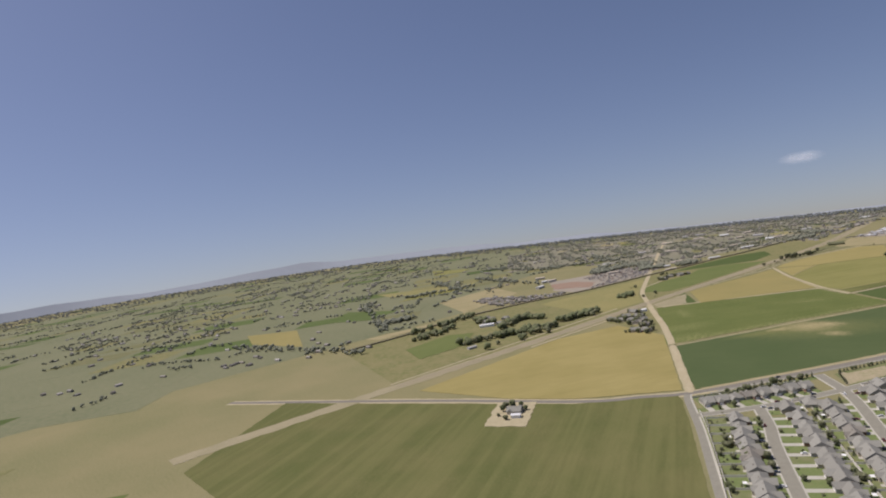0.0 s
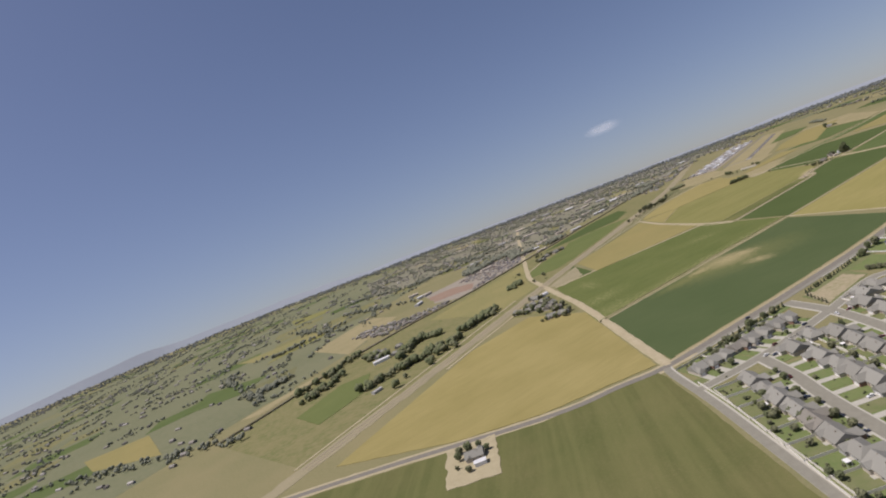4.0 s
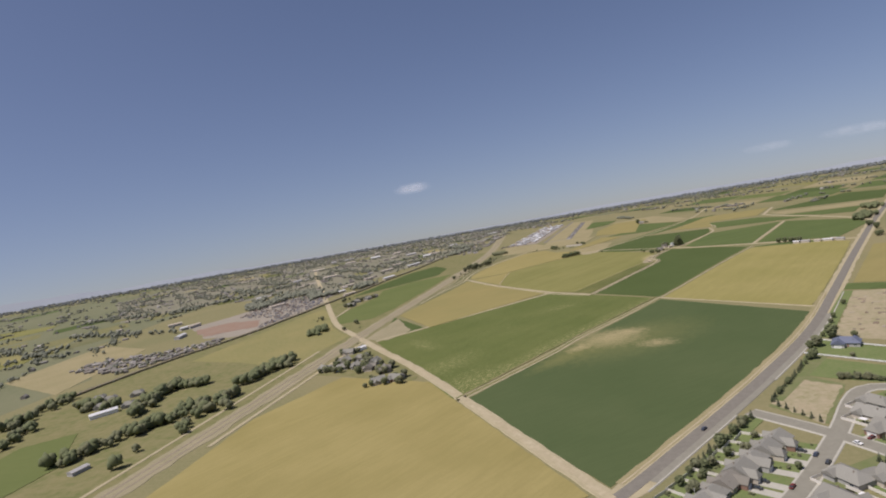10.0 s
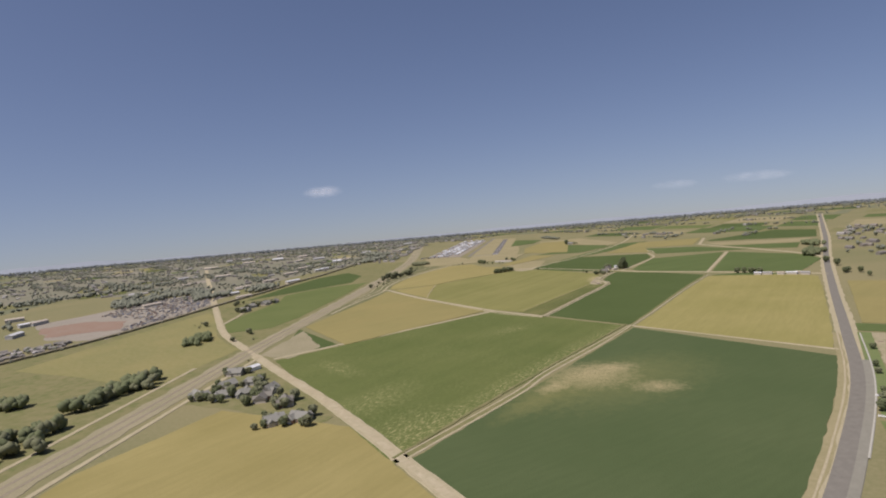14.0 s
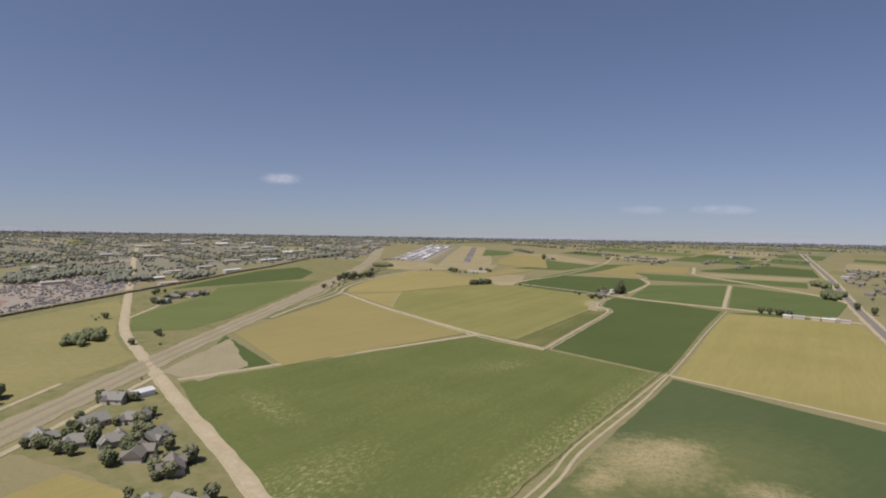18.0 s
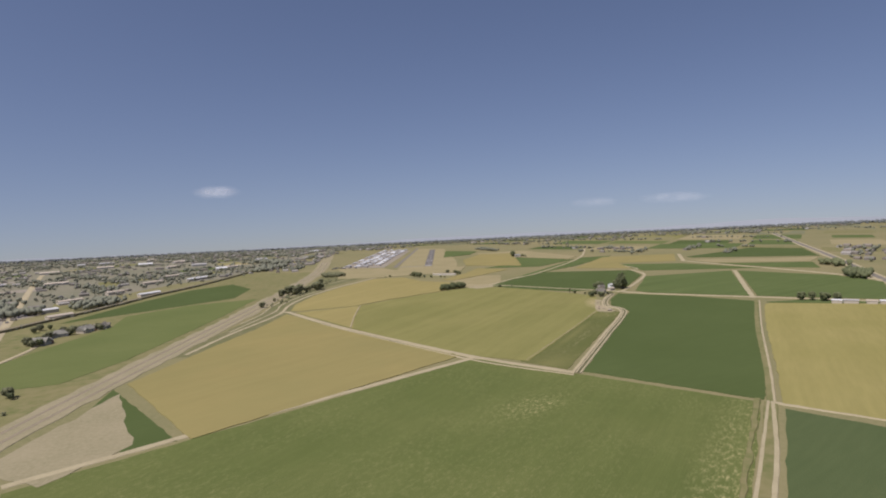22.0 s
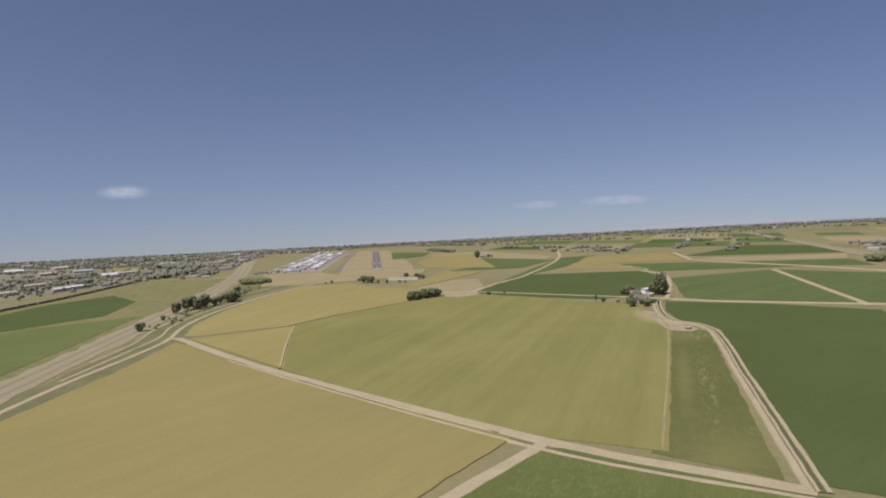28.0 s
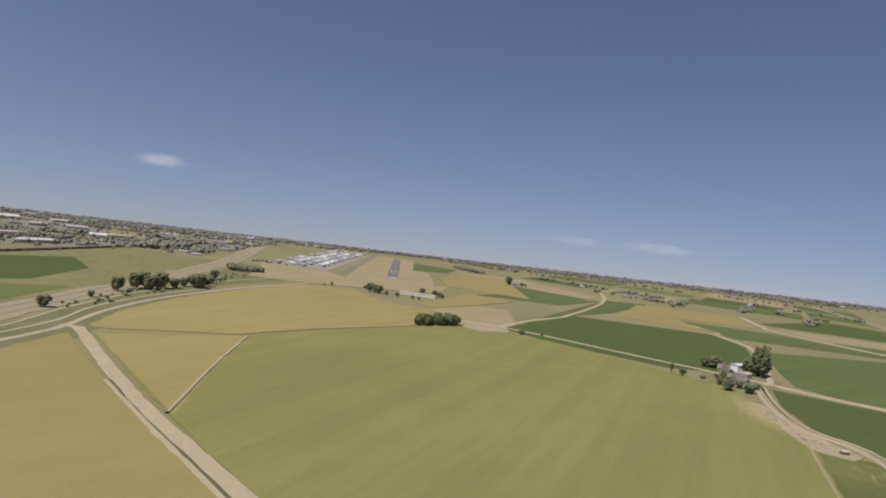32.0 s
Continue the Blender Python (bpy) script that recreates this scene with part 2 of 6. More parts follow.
DARK_G, DARK_G2 = (0.07, 0.095, 0.039), (0.082, 0.105, 0.045)
LITE_G, LITE_G2 = (0.094, 0.117, 0.036), (0.118, 0.135, 0.045)
WHEAT, WHEAT2 = (0.236, 0.2, 0.076), (0.278, 0.234, 0.095)
OAT, OAT2 = (0.168, 0.166, 0.058), (0.2, 0.189, 0.07)
STRAW = (0.42, 0.375, 0.185)
M = {
    "ground": earth("dry_grass", (0.205, 0.182, 0.092), (0.142, 0.146, 0.066), (0.235, 0.205, 0.112), 0.4, 0.006),
    "darkA": crop("dark_green_crop", DARK_G, DARK_G2, 53, 0.3, 0.1, spots=((91, 244, 38, 36, 0, 0.8), (108, 258, 26, 15, 20, 0.9), (131, 212, 22, 16, 0, 1.0), (66, 222, 22, 12, 50, 1.0)), thin=((112, 232, 90, 52, 40, 0.8), (48, 190, 50, 14, 56, 0.9), (70, 222, 60, 30, 56, 0.7))),
    "lightB": crop("mown_hay", LITE_G, LITE_G2, 32, 0.25, 0.15, 0.1, STRAW, 0.8, grain=(1.1, 0.5, 1), dense=((-22, 152, 46, 34, 58, 0.5), (56, 262, 190, 15, 58.5, 0.5), (-56, 214, 46, 24, 60, 0.6), (34, 405, 28, 15, 40, 0.7), (-105, 300, 40, 12, 130, 0.6))),
    "darkC": crop("beet_green", (0.07, 0.095, 0.032), (0.079, 0.105, 0.037), 60, 0.22, 0.12),
    "wheat": crop("ripe_wheat", WHEAT, WHEAT2, 30, 0.2, 0.05, 0.08, (0.34, 0.28, 0.13), 0.2),
    "wheatD": crop("ripe_barley", (0.226, 0.204, 0.072), (0.26, 0.228, 0.088), 29, 0.2, 0.05, 0.1),
    "wheatF": crop("ripe_oats", (0.248, 0.209, 0.085), (0.222, 0.195, 0.079), 44, 0.18, 0.08, 0.12),
    "oat": crop("ripening_oats", OAT, OAT2, 30, 0.12, 0.03, 0.2, (0.255, 0.235, 0.1), 0.2, spots=((151, 705, 34, 9, 78, 0.6),)),
    "rye": crop("ripe_rye", (0.236, 0.204, 0.080), (0.258, 0.218, 0.088), 30, 0.12, 0.03, 0.2, (0.3, 0.25, 0.12), 0.3),
    "south": crop("thin_green_crop", (0.092, 0.104, 0.036), (0.128, 0.124, 0.05), -29.5, 0.25, 0.1, 0.3, (0.19, 0.155, 0.08), 0.45),
    "greenI": crop("bright_green_crop", (0.112, 0.136, 0.047), (0.132, 0.152, 0.055), 80, 0.2, 0.15),
    "greenM": crop("mid_green_crop", (0.082, 0.11, 0.038), (0.097, 0.124, 0.045), 60, 0.2, 0.12, 0.25),
    "weeds": earth("weedy_pasture", (0.118, 0.132, 0.048), (0.165, 0.156, 0.068), (0.22, 0.19, 0.10), 0.12, 0.03),
    # greyed base colour stands in for distance haze over the plain
    "hazed_plain": earth("hazed_plain_ground", (0.152, 0.158, 0.09), (0.118, 0.133, 0.072), (0.182, 0.174, 0.105), 0.1, 0.004),
    "town": earth("town_ground", (0.185, 0.173, 0.122), (0.14, 0.145, 0.092), (0.23, 0.21, 0.158), 0.06, 0.01),
    "pasture": earth("dry_pasture", (0.215, 0.194, 0.076), (0.158, 0.162, 0.06), (0.25, 0.215, 0.105), 0.2, 0.012),
    "strip": crop("weed_strip_ground", (0.1, 0.112, 0.038), (0.124, 0.126, 0.048), 118, rows=0, fleck=(0.33, 0.285, 0.16), flecks=0.6, grain=(0.3, 0.8, 1), dense=((100, 556, 70, 4, 61, 0.6), (146, 640, 14, 16, 0, 0.6), (84, 500, 8, 6, 0, 0.7)), thin=((140, 640, 22, 16, 40, 0.7), (62, 486, 26, 14, 40, 0.7), (96, 566, 60, 4, 61, 0.6))),
    "mound": earth("dark_bank", (0.115, 0.108, 0.06), (0.15, 0.135, 0.08), (0.19, 0.165, 0.11), 0.3, 0.03),
    "ditch_green": earth("weedy_ditch", (0.07, 0.078, 0.036), (0.1, 0.096, 0.05), (0.13, 0.12, 0.07), 0.5, 0.05),
    "stubble": earth("stubble", (0.258, 0.222, 0.12), (0.214, 0.19, 0.096), (0.295, 0.252, 0.146), 0.3, 0.02),
    "dirt": earth("dirt_track", (0.345, 0.297, 0.188), (0.285, 0.246, 0.15), (0.385, 0.338, 0.225), 0.8, 0.1),
    "gravel": earth("rail_gravel", (0.255, 0.223, 0.14), (0.21, 0.19, 0.112), (0.3, 0.262, 0.17), 0.5, 0.03),
    "pale_dirt": earth("pale_dirt", (0.42, 0.36, 0.25), (0.36, 0.30, 0.20), (0.28, 0.25, 0.15), 0.3, 0.06),
    "verge": earth("rough_verge", (0.136, 0.137, 0.064), (0.185, 0.167, 0.094), (0.108, 0.117, 0.05), 0.15, 0.03),
    "plot": earth("rough_plot", (0.285, 0.24, 0.152), (0.215, 0.2, 0.105), (0.36, 0.305, 0.21), 0.25, 0.07),
    "red_dirt": earth("red_dirt", (0.225, 0.14, 0.10), (0.24, 0.165, 0.125), (0.25, 0.2, 0.15), 0.2, 0.04),
    "yard": earth("yard_ground", (0.25, 0.22, 0.175), (0.215, 0.19, 0.15), (0.3, 0.27, 0.22), 0.3, 0.03),
    "asphalt": paving("worn_asphalt", (0.168, 0.155, 0.13), (0.205, 0.189, 0.158)),
    "old_asphalt": paving("pale_asphalt", (0.212, 0.2, 0.16), (0.248, 0.235, 0.19)),
    "runway": paving("runway_asphalt", (0.135, 0.126, 0.115), (0.165, 0.155, 0.14)),
    "concrete": paving("concrete", (0.415, 0.397, 0.335), (0.355, 0.338, 0.285)),
    "lawn": earth("lawn", (0.108, 0.152, 0.05), (0.135, 0.17, 0.062), (0.165, 0.175, 0.08), 0.4, 0.08),
    "garden": earth("back_garden", (0.12, 0.15, 0.056), (0.175, 0.172, 0.09), (0.145, 0.156, 0.068), 0.35, 0.1),
    "bark": paint("bark", (0.11, 0.085, 0.06), 0.95, 0, 0.5, 4),
    "white": paint("white_paint", (0.74, 0.74, 0.72), 0.5, 0, 0.1),
    "mark": paint("runway_paint", (0.4, 0.4, 0.385), 0.7, 0, 0.3),
    "dull_roof": paint("weathered_metal_roof", (0.37, 0.36, 0.345), 0.5, 0, 0.3, 0.3),
    "metal_roof": paint("pale_metal_roof", (0.60, 0.60, 0.59), 0.4, 0.0, 0.25, 0.4),
    "tan_roof": paint("tan_metal_roof", (0.45, 0.39, 0.31), 0.5, 0, 0.25, 0.4),
    "siding": paint("beige_siding", (0.47, 0.42, 0.345), 0.7, 0, 0.2),
    "siding2": paint("grey_siding", (0.38, 0.37, 0.345), 0.7, 0, 0.2),
    "brick": paint("brown_brick", (0.25, 0.15, 0.11), 0.85, 0, 0.4, 6),
    "trim": paint("white_trim", (0.7, 0.69, 0.66), 0.5, 0, 0.1),
    "fence": paint("vinyl_fence", (0.64, 0.61, 0.54), 0.6, 0, 0.2),
    "steel": paint("rusty_steel", (0.25, 0.205, 0.155), 0.7, 0.2, 0.4),
    "rail": paint("rusted_rail", (0.31, 0.255, 0.18), 0.7, 0.0, 0.3),
    "sleeper": paint("sleeper_wood", (0.27, 0.235, 0.155), 0.95, 0, 0.3),
    "tyre": paint("tyre_rubber", (0.025, 0.025, 0.025), 0.9),
    "blue_roof": paint("blue_tarpaulin_roof", (0.125, 0.14, 0.19), 0.5, 0, 0.3),
}


def glassy(name, col):
    n = Nodes(name, 0.08, 0.6)
    return n.done(col)


M["glass"] = glassy("window_glass", (0.035, 0.045, 0.055))


def shingle(name, a, b):
    n = Nodes(name, 0.9)
    col = n.mix(n.rand, a, b)
    col = n.mix(n.calc("MULTIPLY", n.noise(2.5, 5, rough=0.75), 0.55), col, tuple(0.6 * v for v in a))
    rows = n.t.nodes.new("ShaderNodeTexWave")
    rows.bands_direction = "Z"
    rows.inputs["Scale"].default_value = 2.2
    n.link(n.pos, rows.inputs[0])
    col = n.mix(n.calc("MULTIPLY", rows.outputs["Fac"], 0.25), col, tuple(0.65 * v for v in a))
    return n.done(col)


M["roof"] = shingle("asphalt_shingles", (0.235, 0.227, 0.195), (0.285, 0.277, 0.24))
M["roof2"] = shingle("brown_shingles", (0.2, 0.185, 0.155), (0.238, 0.22, 0.185))


def leafy(name, a, b, c):
    n = Nodes(name, 0.85, 0.15)
    col = n.mix(n.island, a, b)
    col = n.mix(n.calc("MULTIPLY", n.noise(1.1, 4), 0.7), col, c)
    col = n.mix(n.calc("MULTIPLY", n.rand, 0.35), col, tuple(1.35 * v for v in b))
    n.bump(n.noise(3.0, 4), 0.4, 0.08)
    n.done(col)
    seep, both = n.t.nodes.new("ShaderNodeBsdfTranslucent"), n.t.nodes.new("ShaderNodeMixShader")
    n.link(n.mix(0.35, col, (0.2, 0.24, 0.07)), seep.inputs[0])
    both.inputs[0].default_value = 0.15
    n.link(n.b.outputs[0], both.inputs[1])
    n.link(seep.outputs[0], both.inputs[2])
    n.link(both.outputs[0], n.t.nodes["Material Output"].inputs[0])
    return n.m


M["leaf"] = leafy("tree_leaves", (0.12, 0.137, 0.069), (0.155, 0.169, 0.085), (0.103, 0.118, 0.06))
M["leaf2"] = leafy("olive_leaves", (0.145, 0.152, 0.086), (0.176, 0.176, 0.1), (0.118, 0.127, 0.072))
M["needle"] = leafy("conifer_needles", (0.085, 0.102, 0.06), (0.11, 0.126, 0.074), (0.072, 0.086, 0.052))
# Paler and greyer than the near leaves: distance haze put into the colour.
M["leaf_hazed"] = leafy("hazed_far_leaves", (0.175, 0.184, 0.132), (0.2, 0.205, 0.155), (0.155, 0.165, 0.12))


def many(name, cols, rough=0.6):
    """Small joined pieces, each with its own colour out of a short row."""
    n = Nodes(name, rough, 0.4)
    ramp = n.t.nodes.new("ShaderNodeValToRGB")
    ramp.color_ramp.interpolation = "CONSTANT"
    for i, c in enumerate(cols):
        e = ramp.color_ramp.elements[i] if i < 2 else ramp.color_ramp.elements.new(i / len(cols))
        e.position, e.color = i / len(cols), (*c, 1)
    n.link(n.island, ramp.inputs[0])
    return n.done(n.mix(n.calc("MULTIPLY", n.noise(0.6, 4), 0.35), ramp.outputs[0], (0.12, 0.1, 0.085)))


M["scrap"] = many("scrap_metal", [(0.24, 0.23, 0.21), (0.14, 0.14, 0.15), (0.18, 0.13, 0.1), (0.3, 0.29, 0.27), (0.13, 0.145, 0.18), (0.2, 0.175, 0.14), (0.22, 0.2, 0.165)])
M["rubble"] = many("earth_rubble", [(0.2, 0.15, 0.1), (0.26, 0.2, 0.14), (0.17, 0.135, 0.1), (0.33, 0.28, 0.21), (0.22, 0.17, 0.12)], 0.9)
M["town_wall"] = many("town_houses", [(0.22, 0.2, 0.17), (0.18, 0.165, 0.145), (0.34, 0.32, 0.29), (0.17, 0.16, 0.14), (0.22, 0.195, 0.16), (0.2, 0.185, 0.16)])


# ---- shapes ----
def part(name, bm, material, parent=None, label="", at=None):
    """One mesh object out of a bmesh, under a thing or a part."""
    me = bpy.data.meshes.new(name)
    bm.to_mesh(me)
    bm.free()
    me.materials.append(material)
    ob = new(name, me)
    if parent:
        ob.parent = parent
    if at:
        ob.matrix_basis = at
    if label:
        ob["label"] = label
    return ob


def box(bm, x0, y0, z0, x1, y1, z1, m=None):
    m = m or Matrix()
    v = [bm.verts.new(m @ Vector(p)) for p in ((x0, y0, z0), (x1, y0, z0), (x1, y1, z0), (x0, y1, z0), (x0, y0, z1), (x1, y0, z1), (x1, y1, z1), (x0, y1, z1))]
    for f in ((3, 2, 1, 0), (4, 5, 6, 7), (0, 1, 5, 4), (1, 2, 6, 5), (2, 3, 7, 6), (3, 0, 4, 7)):
        bm.faces.new([v[i] for i in f])
    return v


def prism(pts, z0, z1):
    """A slab over an outline, z0 to z1."""
    bm = bmesh.new()
    area = sum(a[0] * b[1] - b[0] * a[1] for a, b in zip(pts, [*pts[1:], pts[0]]))
    pts = pts if area > 0 else pts[::-1]
    low, top = [bm.verts.new((x, y, z0)) for x, y in pts], [bm.verts.new((x, y, z1)) for x, y in pts]
    bm.faces.new(top)
    n = len(pts)
    for i in range(n):
        bm.faces.new((low[i], low[(i + 1) % n], top[(i + 1) % n], top[i]))
    bm.normal_update()
    bmesh.ops.triangulate(bm, faces=[f for f in bm.faces if len(f.verts) > 4], ngon_method="EAR_CLIP")
    return bm


def ragged(pts, step=9.0, off=1.0, seed=1):
    """The outline with its long edges broken and a little uneven, as a tractor leaves them."""
    r = random.Random(seed)
    out = []
    for a, b in zip(pts, [*pts[1:], pts[0]]):
        a, b = Vector(a), Vector(b)
        k = max(1, int((b - a).length / step))
        side = Vector((-(b - a).y, (b - a).x)).normalized()
        for i in range(k):
            out.append(tuple(a.lerp(b, i / k) + side * (r.uniform(-off, off) if i else 0)))
    return out


def curve(pts, step=8.0):
    """A smooth line through the given points."""
    p = [Vector((*q, 0)) if len(q) == 2 else Vector(q) for q in pts]
    p = [2 * p[0] - p[1], *p, 2 * p[-1] - p[-2]]
    out = []
    for i in range(1, len(p) - 2):
        a, b, c, d = p[i - 1:i + 3]
        k = max(2, int((c - b).length / step))
        for j in range(k):
            t = j / k
            out.append(0.5 * (2 * b + (c - a) * t + (2 * a - 5 * b + 4 * c - d) * t * t + (3 * b - a - 3 * c + d) * t ** 3))
    return [*out, p[-2]]


def shifted(line, off):
    """The line moved sideways to its left."""
    out = []
    for i, p in enumerate(line):
        d = line[min(i + 1, len(line) - 1)] - line[max(i - 1, 0)]
        out.append(p + Vector((-d.y, d.x, 0)).normalized() * off)
    return out


def ribbon(line, width, z0, z1, uneven=0.0, seed=3):
    """A strip along a line with a flat top and two sloping edges."""
    r = random.Random(seed)
    bm = bmesh.new()
    last = None
    for i, p in enumerate(line):
        d = line[min(i + 1, len(line) - 1)] - line[max(i - 1, 0)]
        n = Vector((-d.y, d.x, 0)).normalized()
        w0, w1 = width / 2 + r.uniform(-uneven, uneven), width / 2 + r.uniform(-uneven, uneven)
        row = [bm.verts.new(Vector((q.x, q.y, z))) for q, z in ((p + n * (w0 + 0.4), z0), (p + n * w0, z1), (p - n * w1, z1), (p - n * (w1 + 0.4), z0))]
        if last:
            for j in range(3):
                bm.faces.new((last[j], last[j + 1], row[j + 1], row[j]))
        last = row
    return bm


def setting(name, bm, material, label, category):
    return tagged(part(name, bm, material), label, category, kind="structure")


def root(name, m, label, category, group=""):
    e = new(name)
    e.matrix_basis = m
    return tagged(e, label, category, group)


def inside(x, y, pts):
    hit = False
    for (x0, y0), (x1, y1) in zip(pts, [*pts[1:], pts[0]]):
        if (y0 > y) != (y1 > y) and x < (x1 - x0) * (y - y0) / (y1 - y0) + x0:
            hit = not hit
    return hit


# ---- ground ----
def rim(a):
    """How far the land reaches in a direction."""
    c, s = math.cos(a), math.sin(a)
    rx, ry = (4700 if c < 0 else 3300), (3000 if s > 0 else 2600)
    return 1 / math.sqrt((c / rx) ** 2 + (s / ry) ** 2)


bm = bmesh.new()
SPOKES, RINGS = 180, 26
rings = []
for k in range(1, RINGS + 1):
    q = (k / RINGS) ** 1.6
    rings.append([bm.verts.new((rim(a) * q * math.cos(a), rim(a) * q * math.sin(a), 0)) for a in (2 * math.pi * i / SPOKES for i in range(SPOKES))])
mid = bm.verts.new((0, 0, 0))
for i in range(SPOKES):
    j = (i + 1) % SPOKES
    bm.faces.new((mid, rings[0][i], rings[0][j]))
    for k in range(RINGS - 1):
        bm.faces.new((rings[k][i], rings[k + 1][i], rings[k + 1][j], rings[k][j]))
setting("ground", bm, M["ground"], "flat dry grassland reaching out to the horizon", "ground")

